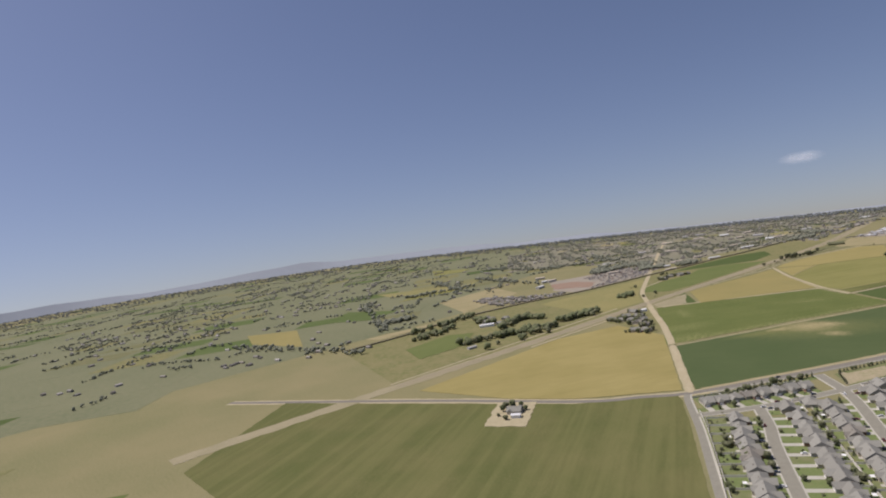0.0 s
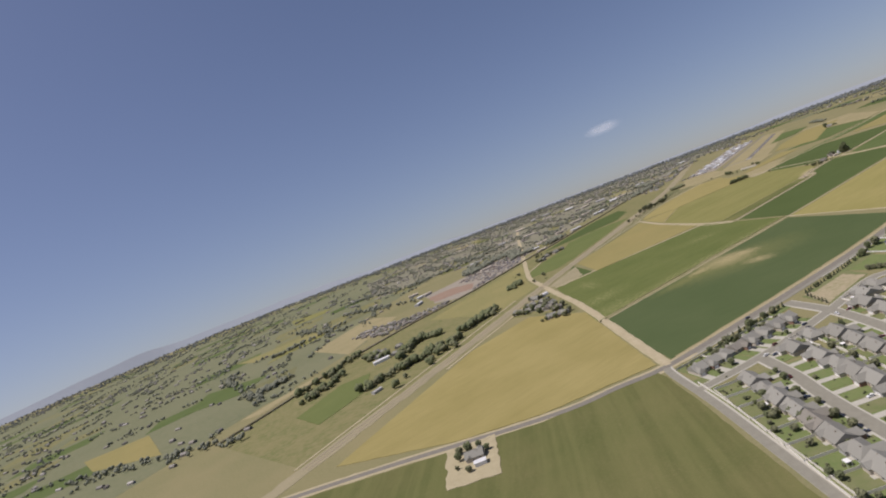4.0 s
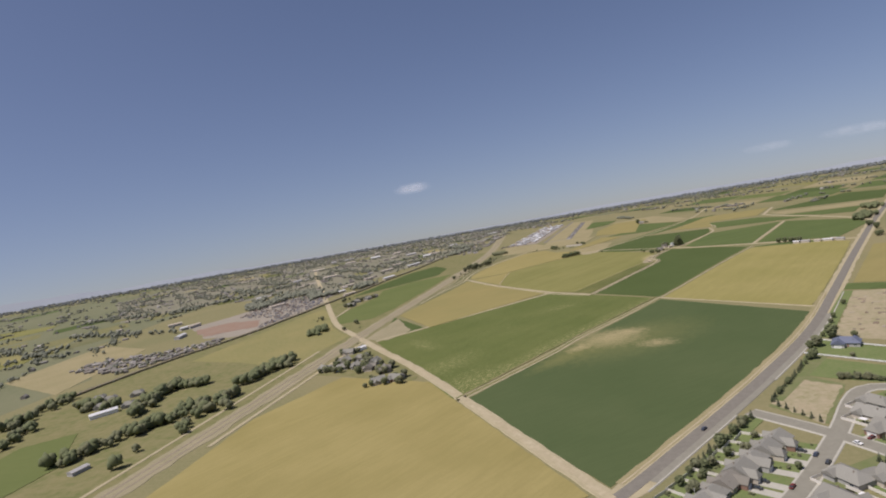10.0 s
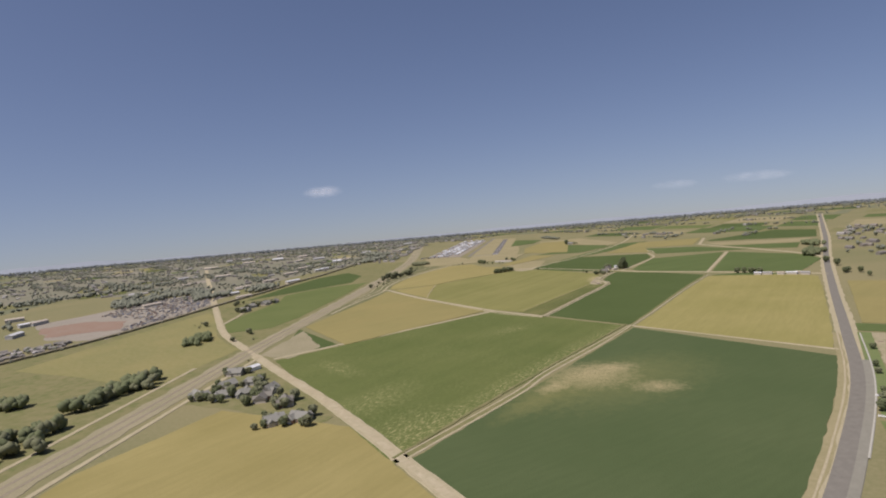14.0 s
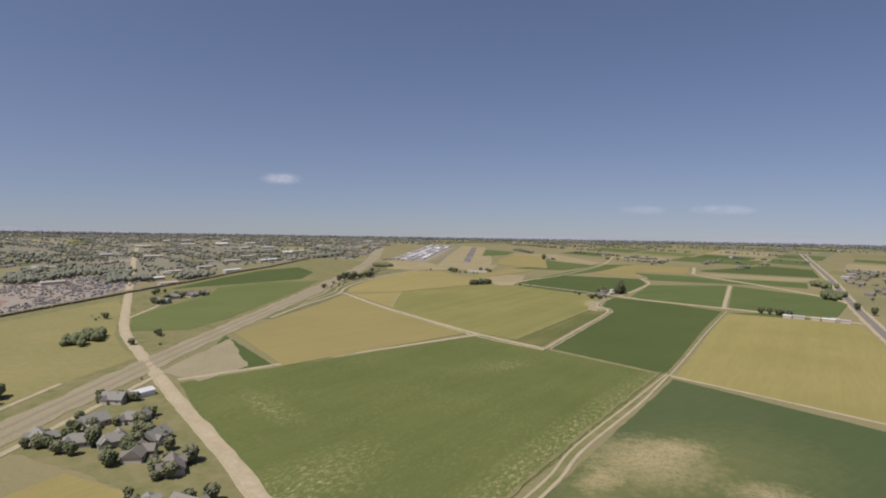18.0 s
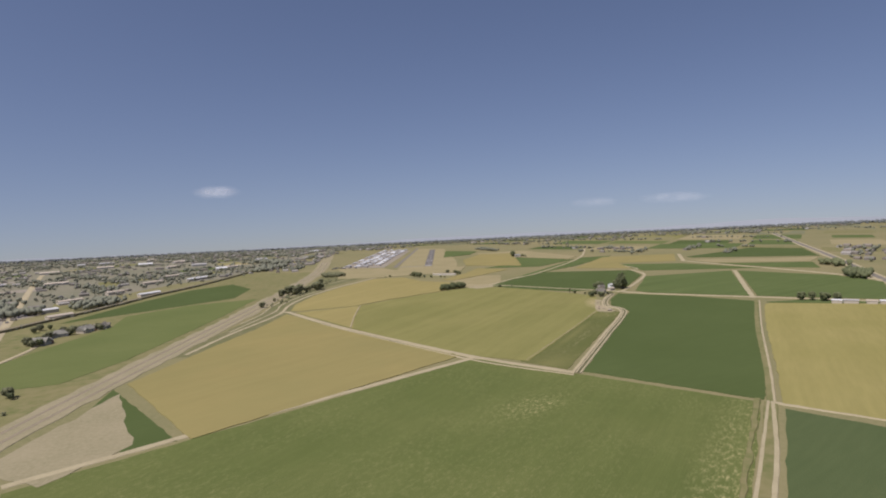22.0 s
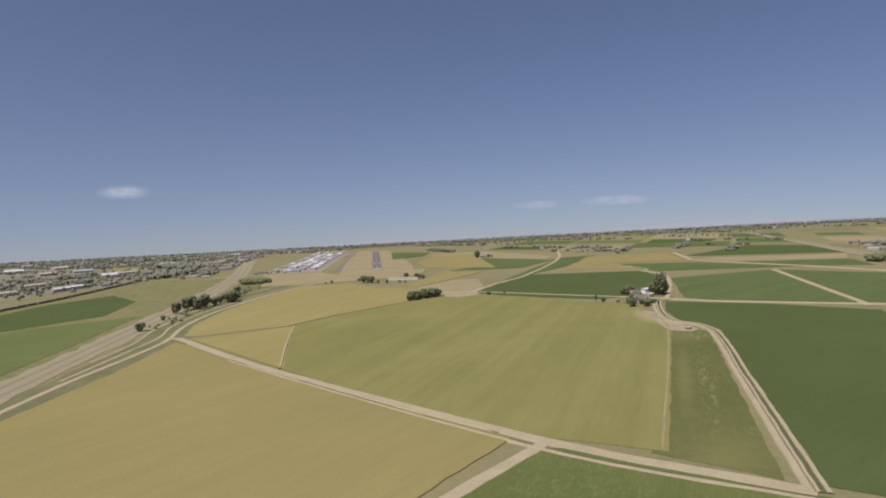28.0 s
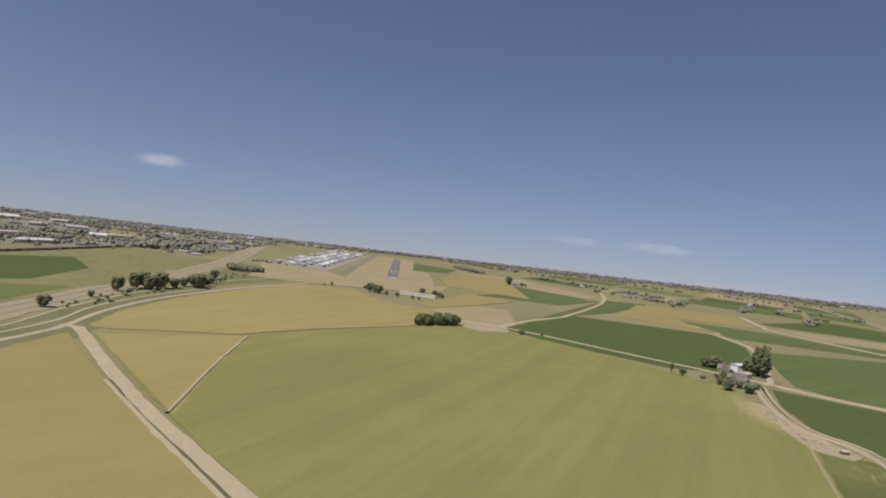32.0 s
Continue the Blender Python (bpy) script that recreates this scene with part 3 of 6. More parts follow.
FIELDS = (
    ("dark_field", "darkA", [(-16, 111), (92, -29), (123, 18), (179, 107), (238, 211), (259, 257), (147, 381)], 0.5, "even dark green crop with bare sandy patches"),
    ("hay_field", "lightB", [(-178, 340), (-26, 117), (59, 255), (142, 392), (71, 457), (24, 503), (12, 506)], 0.35, "light green hay field mottled with straw"),
    ("beet_field", "darkC", [(75, 462), (168.5, 651), (163.5, 688), (173.5, 722), (194, 760), (250, 720), (296, 667), (236, 557), (179, 447), (145, 395)], 0.5, "deep green beet field between dirt tracks"),
    ("barley_field", "wheatD", [(150, 388), (183, 448), (240, 557), (292, 649), (300, 654), (384, 618), (402, 592), (367, 505), (292, 331), (266, 276)], 0.7, "golden yellow barley field beside the road"),
    ("oat_field", "oat", [(-150, 742), (-78, 634), (2, 523), (48, 493), (143, 660), (160, 715), (166, 752), (150, 776), (116, 822), (74, 866), (36, 872), (2, 848), (-56, 800), (-89, 766)], 0.7, "yellow-green ripening oat field with faint machine bands"),
    ("rye_field", "rye", [(-148, 752), (-91, 769), (-58, 804), (1, 852), (34, 876), (30, 900), (18, 944), (-18, 972), (-48, 1036), (-92, 1032), (-108, 1000), (-131, 945), (-155, 868), (-163, 800), (-158, 756)], 0.75, "tan ripe rye field next to the oats"),
    ("oat_corner", "rye", [(-148, 740), (-80, 639), (-84, 700), (-85, 764), (-90, 764)], 0.72, "tan ripe corner of the oat field"),
    ("yellow_field", "wheatF", [(-203, 491), (-184, 590), (-168, 660), (-158, 736), (-117, 675), (-80, 622), (5, 516), (-125, 387)], 0.7, "tan yellow grain field beside the railway"),
    ("green_wedge", "darkC", [(-206, 480), (-131, 386), (-150, 374), (-198, 432)], 0.4, "small dark green wedge of crop"),
    ("wheat_field", "wheat", [(-200, 112), (-192, -150), (-60, -126), (6, -97), (82, -36), (-60, 166), (-162, 208)], 0.7, "golden wheat field with machine lines"),
    ("south_field", "south", [(-330, -260), (-150, -183), (12, -111), (86, -51), (97, -62), (138, -120), (180, -182), (209, -225), (295, -353), (340, -420), (-200, -420)], 0.35, "thin green crop with brown rows beside the road"),
    ("green_field", "greenI", [(-296, 487), (-334, 553), (-332, 601), (-323, 712), (-340, 775), (-299, 838), (-224, 870), (-226, 740), (-236, 560), (-250, 500)], 0.4, "bright green field beside the railway"),
    ("far_green_field", "darkC", [(-396, 752), (-382, 870), (-356, 1005), (-312, 1060), (-264, 985), (-258, 890), (-332, 812)], 0.4, "dark green field beyond the tracks"),
    ("pasture", "pasture", [(-240, 398), (-258, 268), (-356, 322), (-462, 363), (-437, 517), (-408, 655), (-372, 602), (-302, 472), (-262, 420)], 0.15, "yellowed pasture between two railway lines"),
    ("weed_strip", "strip", [(43, 494), (67, 468), (160, 649), (140, 664)], 0.25, "strip of weeds and bare spots beside the canal"),
    ("farm_green_field", "darkC", [(68, 884), (160, 1012), (284, 978), (276, 914), (213, 796), (190, 798), (152, 795), (100, 838)], 0.5, "dark green field behind the farmstead"),
    ("middle_green_field", "greenM", [(276, 898), (397, 912), (306, 700), (228, 754), (218, 775)], 0.5, "mid green field beside a farm track"),
    ("road_green_field", "greenM", [(405, 908), (474, 816), (478, 745), (404, 640), (345, 677), (313, 698)], 0.5, "mid green field beside the main road"),
    ("narrow_green_field", "greenM", [(295, 1074), (385, 1036), (449, 926), (298, 966)], 0.5, "narrow green field"),
    ("pointed_green_field", "darkC", [(437, 1140), (618, 1262), (676, 1193), (612, 1050), (440, 1122)], 0.5, "dark green field near the road"),
    ("tan_strip_field", "stubble", [(417, 1090), (598, 1030), (552, 980), (433, 1022)], 0.4, "tan stubble strip"),
    ("sliver_green_field", "greenM", [(82, 908), (275, 1226), (338, 1238), (230, 1081), (150, 1000)], 0.5, "green sliver of crop"),
    ("north_tan_field", "wheatF", [(9, 975), (27, 964), (69, 1012), (120, 1080), (75, 1122), (42, 1036)], 0.5, "tan grain field north of the farm track"),
    ("tan_wedge_field", "wheatF", [(219, 1045), (315, 1216), (446, 1210), (392, 1076), (303, 1094), (292, 1006)], 0.5, "tan wedge of grain"),
    ("tan_corner_field", "greenM", [(429, 1010), (546, 968), (510, 896), (467, 925)], 0.4, "green corner field near the road"),
    ("east_tan_field", "wheatF", [(412, 546), (560, 470), (450, 280), (322, 346)], 0.5, "tan grain field across the main road"),
    ("east_green_field", "greenM", [(316, 345), (448, 276), (436, 250), (306, 322)], 0.4, "green strip across the main road"),
    ("north_stubble", "stubble", [(36, 884), (68, 876), (84, 905), (98, 1000), (69, 1008), (27, 962), (22, 940)], 0.2, "pale stubble with tracks north of the oats"),
    ("west_stubble", "stubble", [(-108, 1050), (-66, 1096), (-96, 1200), (-158, 1230), (-150, 1080)], 0.2, "pale dry ground near the airfield"),
    ("airfield_grass", "stubble", [(-62, 1150), (40, 1130), (50, 1290), (40, 1700), (-30, 1760), (-52, 1400)], 0.1, "mown dry grass round the runway"),
    ("east_verge_field", "greenM", [(300, 660), (345, 662), (392, 622), (386, 622), (302, 654)], 0.4, "narrow green strip below a farm road"),
    ("track_green_field", "greenM", [(86, 1118), (176, 1100), (259, 1204), (160, 1192)], 0.4, "green strip near the airfield"),
    ("house_green_field", "greenM", [(112, 1272), (162, 1312), (244, 1214), (182, 1108), (132, 1152)], 0.4, "green field below a white house"),
    ("house_tan_field", "stubble", [(106, 1462), (212, 1488), (278, 1262), (250, 1218), (166, 1318), (104, 1378)], 0.3, "tan stubble field round a white house"),
    ("north_green_field", "greenM", [(452, 1362), (528, 1478), (667, 1380), (592, 1272)], 0.4, "green field beyond the farm tracks"),
    ("rail_meadow", "greenI", [(-418, -11), (-433, 90), (-395, 117), (-333, 43), (-333, -45)], 0.4, "green meadow beside the railway"),
    ("west_yellow_field", "wheatF", [(-1050, -40), (-942, 40), (-700, -60), (-892, -88)], 0.4, "tan field on the far plain"),
    ("west_green_field", "greenM", [(-942, 115), (-819, 167), (-858, 275), (-1045, 237)], 0.4, "green field on the far plain"),
    ("west_olive_field", "oat", [(-1007, 379), (-956, 520), (-1007, 640), (-1117, 600)], 0.4, "olive field on the far plain"),
    ("west_bare_strip", "stubble", [(-815, 372), (-839, 587), (-660, 500), (-593, 267)], 0.1, "bare tan ground west of the embankment"),
    ("trailer_bare_strip", "stubble", [(-600, 20), (-560, 30), (-556, 150), (-580, 160)], 0.1, "bare rows beside the embankment"),
    ("west_hay_field", "pasture", [(-1306, 495), (-1043, 661), (-1063, 731), (-957, 582), (-1161, 452)], 0.3, "yellowed hay field on the far plain"),
    ("west_grain_field", "oat", [(-1746, 1069), (-1493, 1072), (-1440, 980), (-1520, 904)], 0.3, "yellow-green field on the far plain"),
    ("airfield_green", "greenM", [(28, 1395), (88, 1440), (112, 1535), (40, 1600)], 0.3, "green strip beside the runway"),
    ("airfield_tan", "wheatF", [(60, 1180), (150, 1130), (166, 1300), (192, 1424), (110, 1440), (62, 1300)], 0.3, "tan field east of the runway"),
    ("airfield_west", "stubble", [(-150, 1060), (-100, 1050), (-40, 1060), (40, 1080), (60, 1170), (-60, 1148), (-90, 1215), (-170, 1235)], 0.08, "dry tan grass south of the airfield"),
)
levels = [0.06, 0.09, 0.12, 0.15, 0.2, 0.25, 0.3, 0.55]
for i, (name, key, pts, height, label) in enumerate(FIELDS):
    top = 0.45 * height + 0.006 * i
    while any(abs(top - z) < 0.004 for z in levels):
        top += 0.005
    levels.append(top)
    setting(name, prism(ragged(pts, 7, 0.55, i), -0.2, top), M[key], label, "field")

RAIL = [(-246, -420), (-238, -150), (-228, 53), (-223, 218), (-221, 389), (-216, 518), (-207, 720), (-202, 880), (-200, 1000), (-204, 1200), (-226, 1420), (-258, 1700)]
EMB = [(-540, -60), (-535, 60), (-548, 196), (-522, 357), (-470, 500), (-445, 620), (-425, 740), (-402, 850), (-388, 960), (-365, 1060), (-344, 1240), (-330, 1400)]
setting("lowland", prism([*EMB[:-1], *reversed(RAIL[1:-2])], -0.2, 0.09), M["weeds"], "weedy green lowland between two railway lines", "grassland")
setting("far_plain", prism([(-620, -700), (-600, 330), (-870, 600), (-900, 980), (-1100, 900), (-1700, 1500), (-1500, 2300), (-2500, 2000), (-4000, 600), (-3800, -500), (-2000, -1200)], -0.2, 0.06), M["hazed_plain"], "far plain of pasture, its grey-green tone standing in for haze", "grassland")
setting("town_ground", prism([(-340, 1180), (-420, 1120), (-480, 880), (-560, 900), (-880, 980), (-1100, 900), (-1700, 1500), (-1500, 2300), (-700, 2500), (-160, 2300), (-270, 1780), (-345, 1400)], -0.2, 0.075), M["town"], "dusty grey-green streets and yards of a town", "town ground")
setting("dirt_patch", prism(ragged([(-203, 362), (-197, 470), (-150, 384), (-167, 344)], 9, 1.5, 5), -0.2, 0.25), M["gravel"], "pale bare dirt with ruts beside the railway", "bare ground")
setting("rail_verge", prism(ragged([(-204, 560), (-188, 560), (-150, 730), (-158, 840), (-150, 960), (-112, 1055), (-150, 1190), (-186, 1190), (-180, 1000), (-183, 880), (-190, 720)], 8, 2, 12), -0.2, 0.12), M["verge"], "rough olive-brown verge beside the railway", "verge")
setting("farmyard_ground", prism(ragged([(-64, -143), (-28, -122), (12, -180), (-24, -198)], 6, 1.5, 6), -0.2, 0.55), M["dirt"], "pale dirt yard round a farmhouse", "yard")
setting("building_plot", prism(ragged([(204, 98), (226, 80), (201, 27), (183, 60)], 4, 1, 8), -0.1, 0.2), M["plot"], "bare pale dirt plot beside the street", "plot")
setting("construction_plot", prism(ragged([(252, 176), (310, 313), (345, 300), (330, 210), (278, 158)], 5, 1.5, 9), -0.1, 0.2), M["plot"], "bare graded construction ground", "plot")
setting("scrapyard_ground", prism(ragged([(-462, 500), (-455, 620), (-448, 720), (-470, 840), (-545, 905), (-605, 860), (-640, 760), (-690, 660), (-560, 520)], 20, 6, 10), -0.2, 0.15), M["yard"], "dusty ground of a scrapyard", "yard")
setting("red_yard_ground", prism(ragged([(-652, 617), (-607, 650), (-524, 632), (-490, 567), (-576, 540)], 15, 5, 11), -0.2, 0.3), M["red_dirt"], "reddish soil of a storage yard", "yard")
setting("rail_corridor", ribbon(curve(RAIL, 12), 24, -0.2, 0.3, 2.0), M["gravel"], "wide tan gravel bed of the railway", "rail bed")


# ---- roads ----
MAIN = curve([(-420, -300), (-150, -172), (12, -104), (60, -68), (92, -43), (131, 14), (187, 102), (246, 206), (300, 327), (378, 507), (488, 754), (604, 1000), (728, 1276), (900, 1660)], 9)
CROSS = curve([(93, -40), (-75, 196), (-160, 303), (-222, 383), (-295, 478), (-352, 574), (-446, 742), (-586, 992), (-700, 1195), (-900, 1560)], 9)
S1 = curve([(93, -46), (101, -60), (143, -117), (185, -179), (214, -222), (300, -350)], 7)
S2 = curve([(126, -94), (166, -47), (202, 13), (222, 54), (234, 71), (247, 72), (264, 61), (330, 12)], 5)
S3 = curve([(163, -56), (186, -91), (205, -126), (247, -194), (304, -284)], 7)
S4 = curve([(170, 50), (202, 14), (226, -22), (266, -92), (334, -199)], 7)
S5 = curve([(263, 64), (290, 25), (330, -40), (380, -120)], 7)
setting("road_shoulder", ribbon(MAIN, 15, -0.2, 0.2, 1.0), M["dirt"], "sandy verge of the main road", "verge")
NEAR_HOMES = [p for p in MAIN if 100 < p.x < 300]
setting("straw_verge", ribbon(shifted(NEAR_HOMES, 7.4), 5.0, -0.2, 0.25, 0.7), M["stubble"], "dry straw verge between field and road", "verge")
setting("verge_track", ribbon(shifted(NEAR_HOMES, 6.4), 0.9, -0.2, 0.31, 0.15), M["pale_dirt"], "thin pale wheel track beside the road", "track")
setting("main_road", ribbon(MAIN, 7.4, -0.2, 0.34), M["asphalt"], "worn grey asphalt country road", "road")
setting("main_road_lane", ribbon(shifted([p for p in MAIN if 104 < p.x < 268], -5.7), 4.6, -0.2, 0.3), M["old_asphalt"], "pale asphalt widening along the houses", "road")
setting("kerb", ribbon(shifted([p for p in MAIN if 182 < p.x < 300], -8.4), 0.8, -0.2, 0.48), M["concrete"], "pale concrete kerb along the main road", "kerb")
setting("kerb", ribbon(shifted([p for p in MAIN if 100 < p.x < 160], -8.4), 0.8, -0.2, 0.48), M["concrete"], "pale concrete kerb along the main road", "kerb")
setting("cross_road", ribbon(CROSS, 8.8, -0.2, 0.28, 0.5), M["dirt"], "pale dusty country road", "road")
setting("cross_road_lane", ribbon(CROSS, 4.6, -0.2, 0.38, 0.2), M["pale_dirt"], "pale driven strip of the country road", "road")
for i, (s, w) in enumerate(((S1, 5.4), (S2, 7.8), (S3, 7.8), (S4, 7.8), (S5, 7.8))):
    setting("street", ribbon(s if i else shifted(s, 0.8), w + (2.2 if i else 1.6), -0.2, 0.30 + 0.004 * i), M["concrete"], "pale concrete sidewalk and kerb of a residential street", "pavement")
for i, (s, w) in enumerate(((S1, 5.4), (S2, 7.8), (S3, 7.8), (S4, 7.8), (S5, 7.8))):
    setting("street_lane", ribbon(s, w, -0.2, 0.36 + 0.006 * i), M["old_asphalt"], "pale grey asphalt residential street", "road")

TRACKS = (
    ("field_track", [(-22, 112), (40, 210), (62, 254), (110, 330), (146, 391)], 5.4, "weeds", 0.28),
    ("field_track", [(-20, 110), (42, 209), (64, 253), (112, 329), (146, 389)], 1.6, "dirt", 0.32),
    ("field_track", [(-24, 114), (38, 212), (60, 256), (108, 332), (146, 393)], 1.2, "dirt", 0.32),
    ("field_track", [(146, 391), (176, 446), (234, 558), (297, 672)], 3.0, "weeds", 0.3),
    ("field_track", [(148, 391), (178, 446), (237, 558), (299, 670)], 1.2, "dirt", 0.33),
    ("field_track", [(146, 391), (200, 340), (268, 272)], 2.6, "dirt", 0.3),
    ("field_track", [(302, 686), (345, 783), (403, 913)], 4.5, "dirt", 0.3),
    ("canal_track", [(-182, 346), (-90, 424), (-48, 458), (14, 509)], 4.5, "dirt", 0.3),
    ("canal_track", [(-160, 750), (-112, 676), (-75, 624), (14, 513), (70, 460)], 4.6, "dirt", 0.35),
    ("farm_road", [(30, 905), (77, 884), (140, 828), (192, 783), (229, 745), (298, 698), (340, 668), (420, 606)], 4.2, "dirt", 0.35),
    ("ditch_track", [(-196, 566), (-186, 640), (-173, 700), (-166, 745), (-169, 800), (-161, 868), (-136, 950), (-112, 1004), (-64, 1110), (-40, 1140)], 3.2, "dirt", 0.3),
    ("ditch_track", [(-190, 650), (-181, 710), (-175, 760), (-179, 806), (-171, 872), (-150, 940)], 1.8, "dirt", 0.3),
    ("ditch_track", [(-192, 690), (-186, 740), (-188, 800), (-182, 880), (-160, 980), (-128, 1060)], 1.6, "dirt", 0.3),
    ("ditch_track", [(-168, 752), (-159, 748), (-152, 738)], 3.0, "dirt", 0.32),
    ("rail_track_road", [(-206, 60), (-203, 220), (-200, 355)], 4.0, "dirt", 0.36),
    ("spur_track", [(-82, 640), (-85, 700), (-86, 764)], 0.9, "dirt", 0.75),
    ("far_track", [(450, 1200), (410, 1090), (405, 1072), (432, 985), (455, 920), (481, 830), (488, 760)], 5.5, "dirt", 0.3),
    ("far_track", [(286, 985), (280, 914), (214, 792), (196, 770)], 3.5, "dirt", 0.3),
    ("far_track", [(290, 985), (300, 1000), (292, 1080)], 3.0, "dirt", 0.3),
    ("far_track", [(66, 888), (110, 950), (160, 1014), (275, 1229), (360, 1500)], 4.0, "dirt", 0.3),
    ("pasture_track", [(-250, 330), (-252, 100), (-256, -150)], 3.5, "dirt", 0.3),
    ("yard_track", [(-30, -125), (-40, -140)], 4.0, "dirt", 0.62),
)
for i, (name, pts, w, key, z) in enumerate(TRACKS):
    setting(name, ribbon(curve(pts, 6), w, -0.2, z + 0.003 * i, min(0.25, 0.09 * w), i), M[key], "pale rutted dirt farm track", "track")
CANAL = curve([(70.5, 459.5), (117.5, 555), (163.5, 651.5), (158.5, 687), (169.3, 723.2), (189.5, 764.5)], 6)
setting("canal_track", ribbon(shifted(CANAL, 1.7), 3.3, -0.2, 0.4, 0.2), M["dirt"], "pale rutted dirt track beside the canal", "track")
setting("canal_rut", ribbon(shifted(CANAL, 1.2), 0.5, -0.2, 0.42, 0.15), M["mound"], "darker worn strip of a dirt track", "track")
setting("canal_bed", ribbon(shifted(CANAL, -0.75), 1.6, -0.2, 0.2, 0.15), M["ditch_green"], "narrow dark weedy bed of an irrigation canal", "canal")
setting("canal_bank", ribbon(shifted(CANAL, -2.1), 1.1, -0.2, 0.46, 0.15), M["dirt"], "thin pale bank of an irrigation canal", "bank")
CANAL_EDGE = curve([(-110, 671), (-72, 619), (14, 508), (70, 458)], 6)
setting("ditch_weeds", ribbon(shifted(CANAL_EDGE, -2.0), 1.2, -0.2, 0.3, 0.2), M["ditch_green"], "dark weedy ditch beside the canal track", "ditch")
setting("ditch_bank", ribbon(shifted(CANAL_EDGE, -3.3), 1.3, -0.2, 0.44, 0.2), M["dirt"], "pale narrow bank of a ditch", "bank")
setting("field_edge", ribbon(curve([(47, 495), (95, 578), (142, 662)], 6), 0.8, -0.2, 0.46, 0.2), M["stubble"], "thin pale edge between oats and weeds", "verge")
setting("ditch_weeds", ribbon(shifted(curve([(-20, 116), (62, 258), (146, 395)], 6), 3.6), 2.0, -0.2, 0.55, 0.6), M["weeds"], "weedy ditch beside the field track", "ditch")
setting("embankment", ribbon(curve(EMB, 14), 7, -0.2, 2.4, 0.8), M["mound"], "dark weedy railway embankment", "embankment")


def rails(line, z):
    """A track: two rails on sleepers."""
    tr = root("railway_track", Matrix(), "rusty steel railway track on wooden sleepers", "railway track")
    for off in (-0.75, 0.75):
        part("rail", ribbon(shifted(line, off), 0.12, z, z + 0.26), M["rail"], tr)
    bm = bmesh.new()
    for i in range(len(line) - 1):
        d = (line[i + 1] - line[i]).normalized()
        for k in range(4):
            p = line[i].lerp(line[i + 1], k / 4)
            box(bm, -1.3, -0.5, z, 1.3, 0.5, z + 0.06, Matrix.Translation(p) @ d.to_track_quat("Y", "Z").to_matrix().to_4x4())
    tagged(part("sleeper", bm, M["sleeper"], tr), kind="stuff")


for off in (-4.5, 4.5):
    rails(shifted(curve(RAIL[1:-1], 7), off), 0.3)
rails(curve(EMB[2:-2], 8), 2.4)


# ---- trees ----
def clump(bm, at, size, r, sub=1):
    """A lump of leaves: a small uneven ball."""
    made = bmesh.ops.create_icosphere(bm, subdivisions=sub, radius=1.0)
    squash = (size * r.uniform(0.8, 1.2), size * r.uniform(0.8, 1.2), size * r.uniform(0.6, 0.95))
    for v in made["verts"]:
        k = 1 + r.uniform(-0.2, 0.2)
        v.co = Vector((v.co.x * squash[0] * k, v.co.y * squash[1] * k, v.co.z * squash[2] * k)) + Vector(at)


def limb(bm, a, b, ra, rb, sides=6):
    a, b = Vector(a), Vector(b)
    turn = (b - a).to_track_quat("Z", "Y").to_matrix()
    lows, tops = [], []
    for i in range(sides):
        d = Vector((math.cos(2 * math.pi * i / sides), math.sin(2 * math.pi * i / sides), 0))
        lows.append(bm.verts.new(a + turn @ (d * ra)))
        tops.append(bm.verts.new(b + turn @ (d * rb)))
    for i in range(sides):
        j = (i + 1) % sides
        bm.faces.new((lows[i], lows[j], tops[j], tops[i]))


def tree_kind(name, label, seed, material, tall, wide, kind="round", count=105):
    """A tree one metre high by scale: trunk with limbs and a crown of many clumps."""
    r = random.Random(seed)
    t = root(name, Matrix.Translation((0, 0, -500)), label, "tree" if kind != "shrub" else "shrub")
    bm = bmesh.new()
    limb(bm, (0, 0, -0.2), (0.1, 0, tall * 0.45), tall * 0.035, tall * 0.02)
    for k in range(5):
        a = r.uniform(0, 6.28)
        limb(bm, (0.1, 0, tall * r.uniform(0.25, 0.42)), (math.cos(a) * wide * 0.6, math.sin(a) * wide * 0.6, tall * r.uniform(0.5, 0.75)), tall * 0.015, tall * 0.005, 5)
    part("trunk", bm, M["bark"], t)
    bm = bmesh.new()
    for k in range(9 if kind == "round" else 0):
        a, h = r.uniform(0, 6.28), 0.36 + 0.05 * k
        clump(bm, (math.cos(a) * wide * 0.3, math.sin(a) * wide * 0.3, tall * h), wide * r.uniform(0.5, 0.62), r, 2)
    for k in range(count):
        a, q = r.uniform(0, 6.28), r.random()
        if kind == "round":
            h = r.uniform(0.22, 1.0)
            reach = wide * math.sin(math.pi * min(1, max(0.12, 1.12 - h)) ** 0.8) * (0.55 + 0.5 * math.sqrt(q))
            size = wide * r.uniform(0.13, 0.27)
        elif kind == "cone":
            h = (k + 0.5) / count
            reach = wide * (1 - h) ** 0.8 * (0.5 + 0.5 * q)
            size = wide * r.uniform(0.2, 0.3) * (1.1 - 0.7 * h)
            h = 0.1 + 0.9 * h
        else:
            h = r.uniform(0.1, 0.9)
            reach = wide * (0.3 + 0.7 * q) * (1.1 - h * 0.5)
            size = wide * r.uniform(0.2, 0.36)
        clump(bm, (math.cos(a) * reach, math.sin(a) * reach, tall * h - size * 0.3), size, r)
    crown = part("crown", bm, M[material], t)
    crown.data.polygons.foreach_set("use_smooth", [True] * len(crown.data.polygons))
    return t


